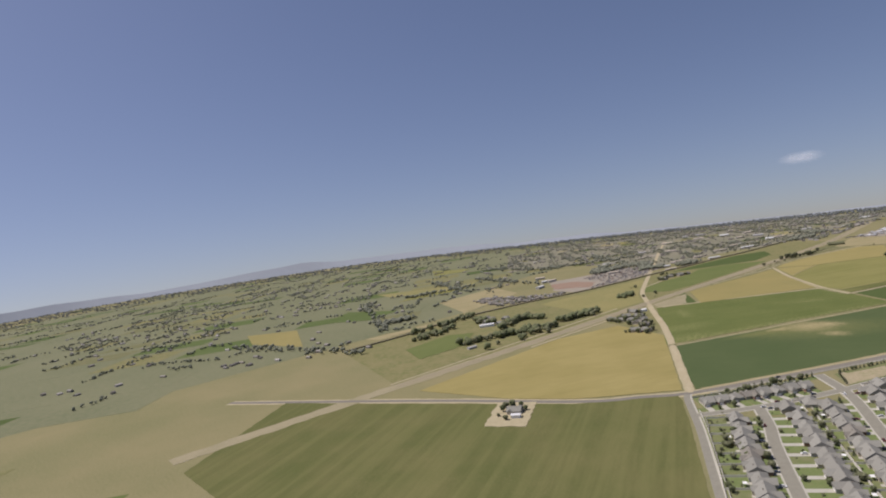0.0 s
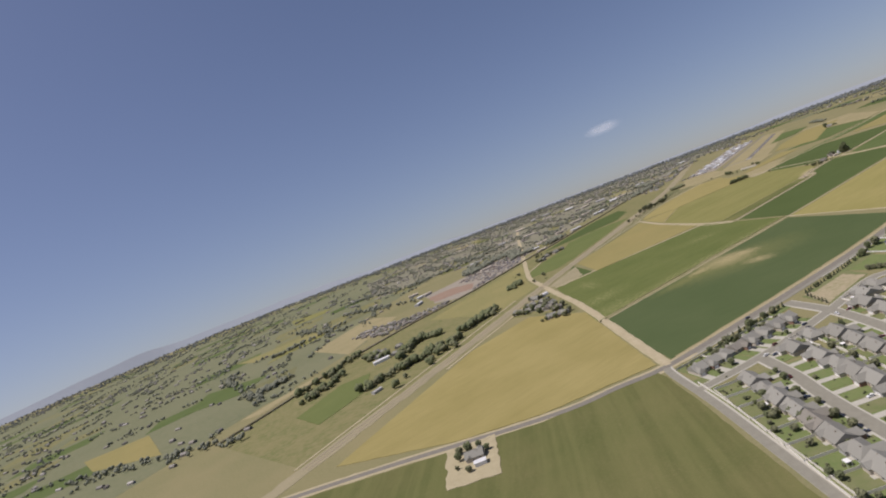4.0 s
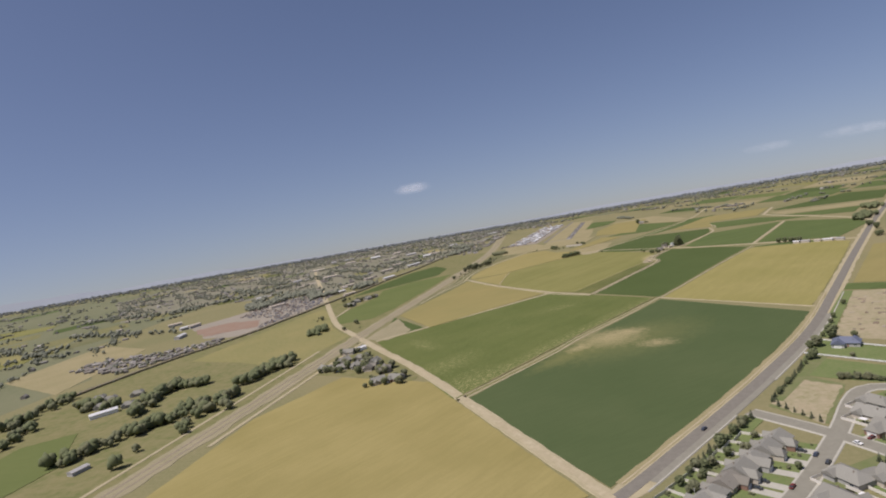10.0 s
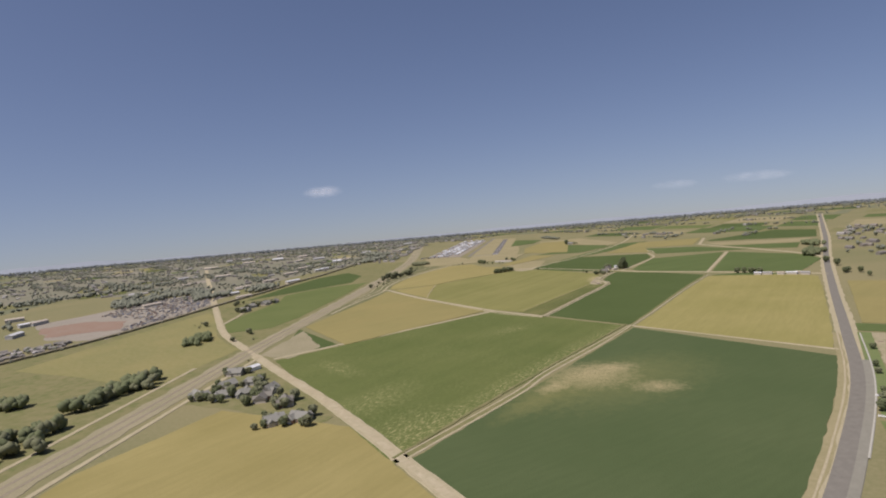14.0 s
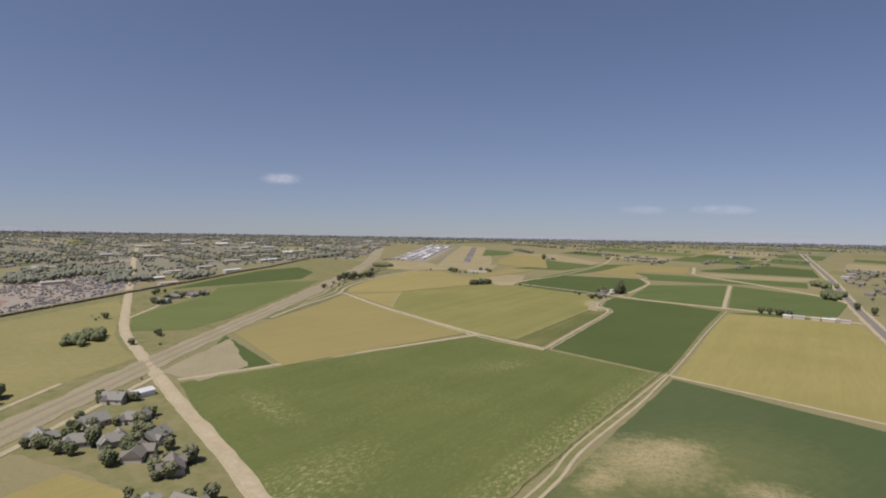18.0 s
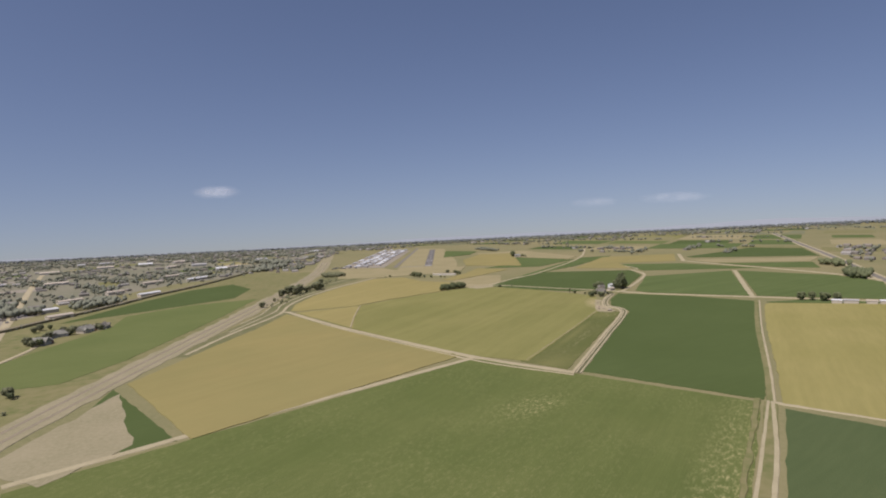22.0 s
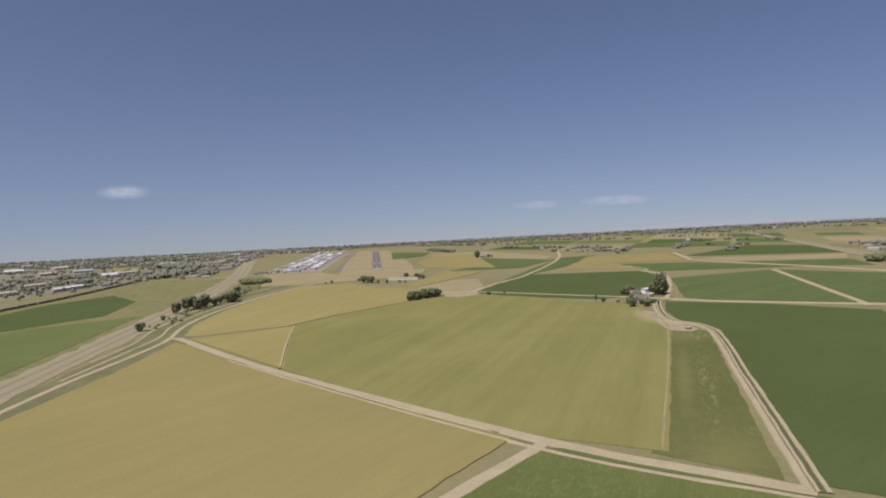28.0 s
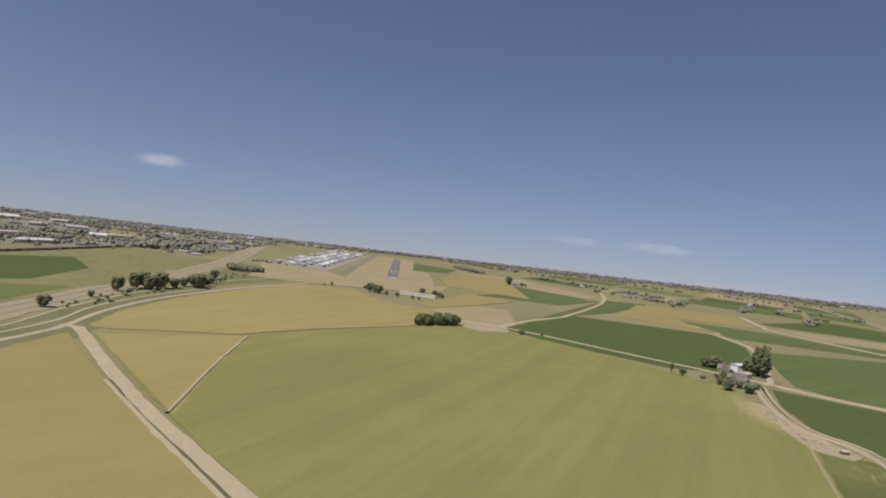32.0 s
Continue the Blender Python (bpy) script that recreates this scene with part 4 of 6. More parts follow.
KINDS = [
    tree_kind("tree", "broad green shade tree with an uneven crown", 1, "leaf", 8, 3.4),
    tree_kind("tree", "dark green shade tree with a dense crown", 2, "leaf", 10, 4.2, count=120),
    tree_kind("tree", "olive green tree with a loose crown", 3, "leaf2", 8, 3.8),
    tree_kind("poplar", "tall narrow dark green poplar", 4, "leaf", 14, 2.3, count=110),
    tree_kind("conifer", "dark green conifer with a pointed top", 5, "needle", 9, 2.4, "cone", 90),
    tree_kind("shrub", "low rounded green shrub", 6, "leaf", 2.2, 1.7, "shrub", 22),
    tree_kind("shrub", "low olive green garden shrub", 7, "leaf2", 2.6, 2.0, "shrub", 22),
]


def plant(k, x, y, scale=1.0, z=0.0, group=""):
    ob = copy_thing(KINDS[k], Matrix.Translation((x, y, z)) @ Matrix.Rotation(rnd.uniform(0, 6.28), 4, "Z"))
    ob.scale = (scale * rnd.uniform(0.9, 1.1), scale * rnd.uniform(0.9, 1.1), scale * rnd.uniform(0.88, 1.12))
    if group:
        ob["group"] = group
    return ob


def wood(name, spots, label, lo=5, hi=11, material="leaf_hazed", seed=1, lumps=3):
    """Many far trees as one mass: each a few clumps on a stem."""
    r = random.Random(seed)
    base = bmesh.new()
    bmesh.ops.create_icosphere(base, subdivisions=1, radius=1.0)
    base.verts.ensure_lookup_table()
    shape, faces = [v.co.copy() for v in base.verts], [[v.index for v in f.verts] for f in base.faces]
    base.free()
    vs, fs = [], []
    for x, y in spots:
        h = r.uniform(lo, hi)
        for k in range(lumps):
            c = Vector((x + r.uniform(-0.3, 0.3) * h, y + r.uniform(-0.3, 0.3) * h, h * r.uniform(0.35, 0.7)))
            sx, sy, sz = h * r.uniform(0.22, 0.38), h * r.uniform(0.22, 0.38), h * r.uniform(0.25, 0.42)
            n = len(vs)
            for p in shape:
                q = 1 + r.uniform(-0.25, 0.25)
                vs.append((c.x + p.x * sx * q, c.y + p.y * sy * q, max(0, c.z + p.z * sz * q)))
            fs.extend([[n + i for i in f] for f in faces])
    me = bpy.data.meshes.new(name)
    me.from_pydata(vs, [], fs)
    me.materials.append(M[material])
    me.polygons.foreach_set("use_smooth", [True] * len(me.polygons))
    return tagged(new(name, me), label, "trees", kind="stuff")


# ---- houses ----
def gable(bm, x0, y0, x1, y1, z, rise, over=0.5, hip=0.0, along="x"):
    """A pitched roof with thickness; hip: how far the ridge ends stand in."""
    x0, y0, x1, y1 = x0 - over, y0 - over, x1 + over, y1 + over
    if along == "x":
        ym = (y0 + y1) / 2
        ridge = [(x0 + hip, ym), (x1 - hip, ym)]
        rim_pts = [(x0, y0), (x1, y0), (x1, y1), (x0, y1)]
    else:
        xm = (x0 + x1) / 2
        ridge = [(xm, y0 + hip), (xm, y1 - hip)]
        rim_pts = [(x1, y0), (x1, y1), (x0, y1), (x0, y0)]
    e = [bm.verts.new((*p, z)) for p in rim_pts]
    u = [bm.verts.new((*p, z - 0.22)) for p in rim_pts]
    a, b = (bm.verts.new((*p, z + rise)) for p in ridge)
    bm.faces.new((e[0], e[1], b, a))
    bm.faces.new((e[2], e[3], a, b))
    bm.faces.new((e[1], e[2], b))
    bm.faces.new((e[3], e[0], a))
    for i in range(4):
        j = (i + 1) % 4
        bm.faces.new((u[i], u[j], e[j], e[i]))
    bm.faces.new(u[::-1])


def house_kind(seed, w, d, roof="roof", wall="siding", label="single-storey house with a grey shingle roof"):
    """A family house that faces +y: main block, garage wing, porch, windows, driveway is laid apart."""
    r = random.Random(seed)
    h = root("house", Matrix.Translation((0, 0, -500)), label, "house", "houses of the estate")
    bm = bmesh.new()
    box(bm, -w / 2, -d / 2, -0.2, w / 2, d / 2 - 2.4, 2.9)
    part("wall", bm, M[wall], h)
    side = r.choice((-1, 1))
    g0, g1 = (0.6, w / 2) if side > 0 else (-w / 2, -0.6)
    bm = bmesh.new()
    box(bm, g0, d / 2 - 2.6, -0.2, g1, d / 2 + 1.2, 2.8)
    part("garage", bm, M[wall if r.random() < 0.6 else "brick"], h)
    bm = bmesh.new()
    gable(bm, -w / 2, -d / 2, w / 2, d / 2 - 2.4, 2.9, d * 0.26, 0.6, d * 0.42 if r.random() < 0.6 else 0.0, "x")
    top = part("roof", bm, M[roof], h)
    bm = bmesh.new()
    gable(bm, g0, -d * 0.1, g1, d / 2 + 1.2, 2.83, (g1 - g0) * 0.36, 0.5, 0.0 if r.random() < 0.6 else 1.6, "y")
    part("garage_roof", bm, M[roof], h)
    bm = bmesh.new()
    q = -side * w * 0.27
    gable(bm, q - w * 0.17, -d / 2 - 1.6, q + w * 0.17, d * 0.1, 2.86, w * 0.13, 0.4, 0.0, "y")
    part("rear_roof", bm, M[roof], h)
    bm = bmesh.new()
    box(bm, q - w * 0.17, -d / 2 - 1.5, -0.2, q + w * 0.17, -d / 2 + 0.2, 2.8)
    part("rear_wing", bm, M[wall], h)
    bm = bmesh.new()
    box(bm, (g0 + g1) / 2 - 2.3, d / 2 + 1.18, 0, (g0 + g1) / 2 + 2.3, d / 2 + 1.26, 2.2)
    for k in range(3):
        box(bm, (g0 + g1) / 2 - 2.3, d / 2 + 1.25, 0.5 + 0.55 * k, (g0 + g1) / 2 + 2.3, d / 2 + 1.28, 0.55 + 0.55 * k)
    part("garage_door", bm, M["trim"], h, "white sectional garage door")
    bm = bmesh.new()
    box(bm, -side * 1.2 - 0.5, d / 2 - 2.42, 0, -side * 1.2 + 0.5, d / 2 - 2.34, 2.1)
    part("front_door", bm, M["brick"], h, "brown front door")
    for x, y in ((-side * w * 0.33, d / 2 - 2.4), (-w * 0.3, -d / 2), (w * 0.3, -d / 2)):
        s = 1 if y > 0 else -1
        bm = bmesh.new()
        box(bm, x - 1.0, y - 0.05, 0.9, x + 1.0, y + 0.05, 2.2)
        win = part("window", bm, M["trim"], h, "white-framed window")
        bm = bmesh.new()
        box(bm, x - 0.88, y + 0.052 * s - 0.01, 1.0, x - 0.05, y + 0.052 * s + 0.01, 2.1)
        box(bm, x + 0.05, y + 0.052 * s - 0.01, 1.0, x + 0.88, y + 0.052 * s + 0.01, 2.1)
        part("pane", bm, M["glass"], win)
    for x, y in ((w * 0.2, -d * 0.2), (-w * 0.25, -d * 0.12)):
        bm = bmesh.new()
        box(bm, x - 0.2, y - 0.2, 3.2, x + 0.2, y + 0.2, 3.2 + d * 0.24)
        part("roof_vent", bm, M["steel"], top)
    return h


HOUSES = [
    house_kind(11, 16.0, 13.5),
    house_kind(12, 16.5, 12.5, wall="siding2"),
    house_kind(13, 15.5, 14.0, wall="siding"),
    house_kind(14, 16.0, 12.5, "roof2", "siding", "single-storey house with a brown shingle roof"),
]


def drive(x, y, m, length, width=5.0):
    bm = bmesh.new()
    box(bm, -width / 2, 0, -0.1, width / 2, length, 0.24, m)
    setting("driveway", bm, M["concrete"], "pale concrete driveway of a house", "driveway")


def estate_row(pts, street, kinds, seed, lot_width=17.8, back=13.5):
    """Houses that face a street, each with a front lawn, a back garden, a drive, fences and plants."""
    r = random.Random(seed)
    for i, (x, y) in enumerate(pts):
        x, y = x + 4, y - 4
        near = min(street, key=lambda p: (p.x - x) ** 2 + (p.y - y) ** 2)
        k = street.index(near)
        along = (street[min(k + 1, len(street) - 1)] - street[max(k - 1, 0)]).normalized()
        face = Vector((-along.y, along.x, 0))
        if face.dot(near - Vector((x, y, 0))) < 0:
            face = -face
        m = Matrix.Translation((x, y, 0)) @ face.to_track_quat("Y", "Z").to_matrix().to_4x4()
        kind = HOUSES[kinds[i % len(kinds)]]
        ob = copy_thing(kind, m)
        fit, half = (lot_width - 0.9) / 16.5, lot_width / 2
        ob.scale = (fit * r.uniform(0.96, 1.03), r.uniform(0.92, 1.04), r.uniform(0.95, 1.1))
        reach = max(3.0, (near - Vector((x, y, 0))).dot(face) - 4.3 - 6.3)
        lot = bmesh.new()
        box(lot, -half, -back, -0.1, half, 6.5 + reach, 0.14 + 0.003 * (i % 3), m)
        setting("front_lawn", lot, M["lawn" if r.random() < 0.75 else "garden"], "green lawn of a house plot", "lawn")
        rear = bmesh.new()
        box(rear, 0.6 - half, 0.3 - back, -0.1, half - 0.6, -5.5, 0.18, m)
        setting("back_garden", rear, M["garden" if r.random() < 0.6 else "lawn"], "patchy back garden behind a house", "garden")
        if r.random() < 0.6:
            patio = bmesh.new()
            px = r.uniform(-4, 3)
            box(patio, px, -9.0, -0.1, px + 3.4, -6.0, 0.26, m)
            setting("patio", patio, M["concrete"], "small concrete patio behind a house", "patio")
        side = 1 if max(c.bound_box[6][0] + c.bound_box[0][0] for c in kind.children if c.name.startswith("garage_door")) > 0 else -1
        drive(x, y, m @ Matrix.Translation((side * 4.2 * fit, 6.2, 0)), reach + 0.6)
        if r.random() < 0.2:
            lot_cars.append((r.randrange(5), m @ Matrix.Translation((side * 4.2 * fit + r.choice((-1.2, 1.2)), 9.6 + r.uniform(0, 1.5), 0.24))))
        if r.random() < 0.25:
            cover = root("patio_cover", m @ Matrix.Translation((r.uniform(2 - half, half - 4), -10.6, 0.2)), "pale flat patio cover on four posts behind a house", "patio cover")
            bm = bmesh.new()
            box(bm, -1.8, -1.3, 2.3, 1.8, 1.3, 2.42)
            part("top", bm, M["trim"], cover)
            for px, py in ((-1.7, -1.2), (1.7, -1.2), (1.7, 1.2), (-1.7, 1.2)):
                bm = bmesh.new()
                box(bm, px - 0.06, py - 0.06, 0, px + 0.06, py + 0.06, 2.3)
                part("post", bm, M["trim"], cover)
        fence = root("garden_fence", m, "tan vinyl fence between gardens", "fence")
        bm = bmesh.new()
        box(bm, 0.05 - half, -back, 0, 0.15 - half, -3.0, 1.7)
        part("side_panel", bm, M["fence"], fence)
        bm = bmesh.new()
        box(bm, 0.15 - half, -back, 0, half + 0.05, 0.1 - back, 1.7)
        part("back_panel", bm, M["fence"], fence)
        for _ in range(r.randint(5, 8) + int(0.4 * (back - 13.5)) if seed < 24 else r.randint(2, 4)):
            px, py = r.uniform(1.2 - half, half - 1.2), r.choice((r.uniform(1.0 - back, -9.5), 7.5 + r.uniform(0, reach - 2.5)))
            if py > 0 and abs(px - side * 4.2 * fit) < 3.4:
                continue
            p = m @ Vector((px, py, 0))
            plant(r.choice((0, 2, 5, 6, 5, 6, 6) if seed < 24 else (4, 5, 6, 5, 6, 5, 6)), p.x, p.y, r.uniform(0.32, 0.66), 0.15, "garden plants")


def line_of(a, b, n):
    return [(a[0] + (b[0] - a[0]) * i / (n - 1), a[1] + (b[1] - a[1]) * i / (n - 1)) for i in range(n)]


lot_cars = []
estate_row(line_of((118, -59), (171, 10), 8), S2, (2, 0, 1, 3, 2, 1), 21, 12.4, 21)
estate_row([(158, -87), *line_of((168, -103), (286, -288), 13)], S3, (0, 1, 2, 0, 3), 22, back=23.4)
estate_row([(179, -49), *line_of((195, -66), (300, -228), 12)], S3, (2, 0, 1), 23)
estate_row([(190, -27), *line_of((207, -33), (318, -206), 12)], S4, (1, 2, 0, 0, 3), 24)
estate_row([(221, 14), *line_of((233, -5), (340, -170), 12)], S4, (0, 2, 1), 25)
estate_row([(222, 36), (229, 52), *line_of((247, 46), (262, 22), 2), *line_of((272, 6), (340, -105), 8)], S5, (2, 1, 0), 26)
estate_row(line_of((296, 60), (390, -90), 10), S5, (0, 1, 2, 3), 27)


def car_kind(name, col, label):
    c = root(name, Matrix.Translation((0, 0, -500)), label, "car", "parked cars")
    m = paint(name + "_paint", col, 0.3, 0.0, 0.1)
    bm = bmesh.new()
    box(bm, -0.9, -2.2, 0.35, 0.9, 2.2, 0.95)
    bmesh.ops.bevel(bm, geom=bm.edges[:], offset=0.14, segments=2, affect="EDGES")
    part("body", bm, m, c)
    bm = bmesh.new()
    v = box(bm, -0.82, -1.6, 0.94, 0.82, 0.9, 1.5)
    for q in v[4:]:
        q.co.x *= 0.8
        q.co.y = q.co.y * 0.72 - 0.1
    part("cabin", bm, M["glass"], c)
    bm = bmesh.new()
    box(bm, -0.64, -1.22, 1.49, 0.64, 0.52, 1.54)
    part("roof", bm, m, c)
    for x in (-0.85, 0.85):
        for y in (-1.35, 1.35):
            bm = bmesh.new()
            bmesh.ops.create_cone(bm, cap_ends=True, segments=14, radius1=0.34, radius2=0.34, depth=0.22, matrix=Matrix.Translation((x, y, 0.34)) @ Matrix.Rotation(math.pi / 2, 4, "Y"))
            part("wheel", bm, M["tyre"], c)
    return c


CARS = [car_kind("car", (0.6, 0.6, 0.6), "silver car parked at the kerb"), car_kind("car", (0.05, 0.06, 0.09), "dark blue car parked at the kerb"), car_kind("car", (0.14, 0.03, 0.025), "red car parked at the kerb"), car_kind("car", (0.75, 0.75, 0.73), "white car parked at the kerb"), car_kind("car", (0.06, 0.06, 0.06), "black car parked at the kerb")]
for k, m in lot_cars:
    tagged(copy_thing(CARS[k], m), CARS[k]["label"].replace("at the kerb", "on a driveway"))
for street, seed in ((S2, 1), (S3, 2), (S4, 3), (S5, 4)):
    r = random.Random(seed)
    for i in range(3, len(street) - 2):
        if r.random() < 0.1:
            d = (street[i + 1] - street[i]).normalized()
            p = street[i] + Vector((-d.y, d.x, 0)) * r.choice((-3.2, 3.2))
            copy_thing(r.choice(CARS), Matrix.Translation((p.x, p.y, 0.4)) @ d.to_track_quat("Y", "Z").to_matrix().to_4x4())
copy_thing(CARS[1], Matrix.Translation((142.6, 30, 0.36)) @ Matrix.Rotation(radians(-33), 4, "Z"))

# park, tree line and hedge along the main road
setting("park_lawn", prism([(222, 140), (276, 92), (258, 73), (232, 88), (210, 103)], -0.1, 0.2), M["lawn"], "mown green lawn of a small park", "lawn")
setting("verge_lawn", prism([(184, 66), (190, 62), (250, 158), (243, 163)], -0.1, 0.22), M["garden"], "planted green verge beside the road", "verge")
setting("home_lawn", prism([(110, -44), (117, -50), (176, 40), (169, 45)], -0.1, 0.21), M["lawn"], "green strip of gardens behind the first houses", "lawn")
setting("plot_lawn", prism(ragged([(186, 66), (211, 104), (228, 80), (203, 27), (181, 56)], 4, 0.8, 36), -0.1, 0.14), M["garden"], "grassy edge round the bare plot", "lawn")
setting("street_lawn", ribbon(shifted([p for p in S1 if p.x > 112], 8.4), 9.6, -0.1, 0.17), M["garden"], "long back gardens beside the street", "garden")
setting("shed_lawn", prism([(226, 146), (280, 96), (292, 122), (240, 174)], -0.1, 0.24), M["lawn"], "lawn round a house with a blue roof", "lawn")
setting("road_lawn", prism([(241, 180), (250, 176), (311, 313), (303, 317)], -0.1, 0.22), M["lawn"], "long green verge beside the road", "verge")
for t in np.linspace(0, 1, 22):
    plant(rnd.choice((0, 4, 4, 4)), 184 + 45 * t + rnd.uniform(-0.8, 0.8), 62 + 80 * t, rnd.uniform(0.36, 0.56), 0.2, "trees along the road")
for t in np.linspace(0, 1, 18):
    plant(rnd.choice((1, 0, 4, 2)), 128 + 40 * t + rnd.uniform(-1.2, 1.2), -22 + 62 * t, rnd.uniform(0.35, 0.7), 0.2, "trees along the road")
for t in np.linspace(0, 1, 6):
    plant(4, 186 + 14 * t, 55 - 25 * t, rnd.uniform(0.34, 0.5), 0.2, "trees round the plot")
for t in np.linspace(0, 1, 15):
    plant(rnd.choice((4, 0, 2)), 229 + 30 * t + rnd.uniform(-1, 1), 90 - 14 * t + rnd.uniform(-1, 1), rnd.uniform(0.35, 0.6), 0.2, "trees in the park")
for x, y, s in ((236, 158, 1.0), (226, 132, 0.9), (230, 152, 0.6), (250, 173, 0.95), (246, 180, 0.5), (262, 214, 0.5), (268, 228, 0.45), (288, 268, 0.5), (248, 128, 0.4), (264, 172, 0.6)):
    plant(rnd.choice((0, 1, 2)), x, y, s, 0.2, "trees in the park")
for t in np.linspace(0, 1, 26):
    plant(rnd.choice((5, 6, 0)), 126 + 140 * t, -60 - 190 * t + 4, rnd.uniform(0.4, 0.7), 0.1, "shrubs along the street")
fence = root("street_fence", Matrix(), "long pale vinyl fence behind the gardens", "fence")
side = shifted([p for p in S1 if p.x > 116], 5.6)
for a, b in zip(side, side[1:]):
    bm = bmesh.new()
    box(bm, 0, -0.08, 0.1, (b - a).length - 0.12, 0.08, 1.8, Matrix.Translation(a) @ (b - a).to_track_quat("X", "Z").to_matrix().to_4x4())
    part("panel", bm, M["fence"], fence)
for a, b in (((224, 145), (278, 96)), ((239, 175), (292, 124))):
    fence = root("park_fence", Matrix(), "low white fence across the lawn", "fence")
    d = Vector((b[0] - a[0], b[1] - a[1], 0))
    m = Matrix.Translation((*a, 0)) @ d.to_track_quat("X", "Z").to_matrix().to_4x4()
    for z in (0.5, 1.0):
        bm = bmesh.new()
        box(bm, 0, -0.12, z, d.length, 0.12, z + 0.3, m)
        part("rail", bm, M["white"], fence)
    for k in range(12):
        bm = bmesh.new()
        box(bm, d.length * k / 11 - 0.1, -0.14, 0, d.length * k / 11 + 0.1, 0.14, 1.4, m)
        part("post", bm, M["white"], fence)
ob = copy_thing(HOUSES[1], Matrix.Translation((253, 154, 0.2)) @ Matrix.Rotation(radians(157), 4, "Z"))
tagged(ob, "large house with a dark blue-grey roof beside the park", "house", "houses of the estate")
for c in ob.children:
    if "roof" in c.name:
        c.data = c.data.copy()
        c.data.materials[0] = M["blue_roof"]


# ---- farm buildings ----
def shed(x, y, w, d, h, angle, roof="metal_roof", wall="siding2", label="long pale metal-roofed shed", z=0.0, group=""):
    """A plain gabled shed with a big door and side windows."""
    s = root("shed", Matrix.Translation((x, y, z)) @ Matrix.Rotation(radians(angle), 4, "Z"), label, "shed", group)
    bm = bmesh.new()
    box(bm, -w / 2, -d / 2, -0.2, w / 2, d / 2, h)
    part("wall", bm, M[wall], s)
    bm = bmesh.new()
    gable(bm, -w / 2, -d / 2, w / 2, d / 2, h, min(w, d) * 0.16, 0.35, 0, "x" if w > d else "y")
    part("roof", bm, M[roof], s)
    bm = bmesh.new()
    if w > d:
        box(bm, w / 2 - 0.02, -d * 0.3, 0, w / 2 + 0.06, d * 0.3, h * 0.85)
    else:
        box(bm, -w * 0.3, d / 2 - 0.02, 0, w * 0.3, d / 2 + 0.06, h * 0.85)
    part("door", bm, M["trim"], s)
    return s


def cottage(x, y, angle, k=3, s=0.8, label="small farmhouse among trees"):
    ob = copy_thing(HOUSES[k], Matrix.Translation((x, y, 0.2)) @ Matrix.Rotation(radians(angle), 4, "Z"))
    ob.scale = (s, s, 1)
    return tagged(ob, label, "house", "farmhouses")


# farmstead by the canal
cottage(176, 764, 20, 3, 0.55, "grey farmhouse under trees beside the canal track")
shed(200, 803, 6, 5, 4.8, 20, "metal_roof", "white", "small white farm shed beside a tall tree")
cottage(186, 795, 60, 3, 0.45, "grey farmhouse beside tall trees")
shed(194, 786, 7, 5, 3, 30, "tan_roof", "siding", "low tan farm outbuilding")
shed(152, 657, 3, 1.6, 1.6, 10, "tan_roof", "steel", "rusty pump box beside the canal")
for x, y, k, s in ((205, 793, 3, 1.2), (208, 796, 3, 1.3), (211, 794, 3, 1.25), (207, 790, 3, 1.15), (210, 799, 3, 1.1), (204, 797, 1, 1.0), (212, 797, 1, 1.05)):
    plant(k, x, y, s, 0.1, "tall trees at the farm")
for x, y, k, s in ((172, 756, 0, 0.55), (181, 755, 2, 0.5), (169, 762, 1, 0.45), (180, 771, 0, 0.6), (174, 773, 1, 0.6), (187, 808, 1, 0.85), (183, 810, 0, 0.8), (191, 811, 2, 0.8), (160, 747, 0, 0.75), (163, 750, 1, 0.55), (170, 745, 0, 0.65), (173, 747, 2, 0.6), (164, 761, 0, 0.5), (187, 762, 5, 1.1), (146, 780, 3, 0.45), (150, 775, 0, 0.55), (194, 800, 5, 1), (172, 778, 6, 1), (161, 772, 5, 1.0)):
    plant(k, x, y, s, 0.1, "trees round the farm")
setting("farm_ground", prism(ragged([(158, 766), (186, 752), (214, 782), (202, 808), (176, 804)], 4, 1.5, 31), -0.1, 0.2), M["weeds"], "weedy ground round the farmhouse", "yard")
setting("canal_spoil", prism(ragged([(141, 659), (150, 650), (158, 655), (154, 690), (163, 722), (158, 726), (149, 692)], 4, 1.0, 32), -0.1, 0.34), M["plot"], "pale dug earth beside the canal", "bare ground")
setting("copse_yard", prism(ragged([(38, 872), (50, 856), (70, 868), (72, 884), (58, 884), (48, 892)], 4, 1.6, 34), -0.1, 0.42), M["plot"], "bare pale dirt yard beside a copse", "yard")
# farmyard in the south field
cottage(-26, -155, 30, 2, 0.9, "farmhouse in a dirt yard with trees")
shed(-14, -166, 9, 6, 3.4, 35, "metal_roof", "white", "white shed in a farmyard")
for x, y, k, s in ((-36, -148, 1, 0.8), (-30, -142, 0, 0.7), (-38, -160, 0, 0.8), (-44, -150, 2, 0.7), (-20, -146, 0, 0.6), (-18, -176, 2, 0.6), (-48, -144, 5, 1.2), (-32, -172, 6, 1.2)):
    plant(k, x, y, s, 0.5, "trees round the farmyard")
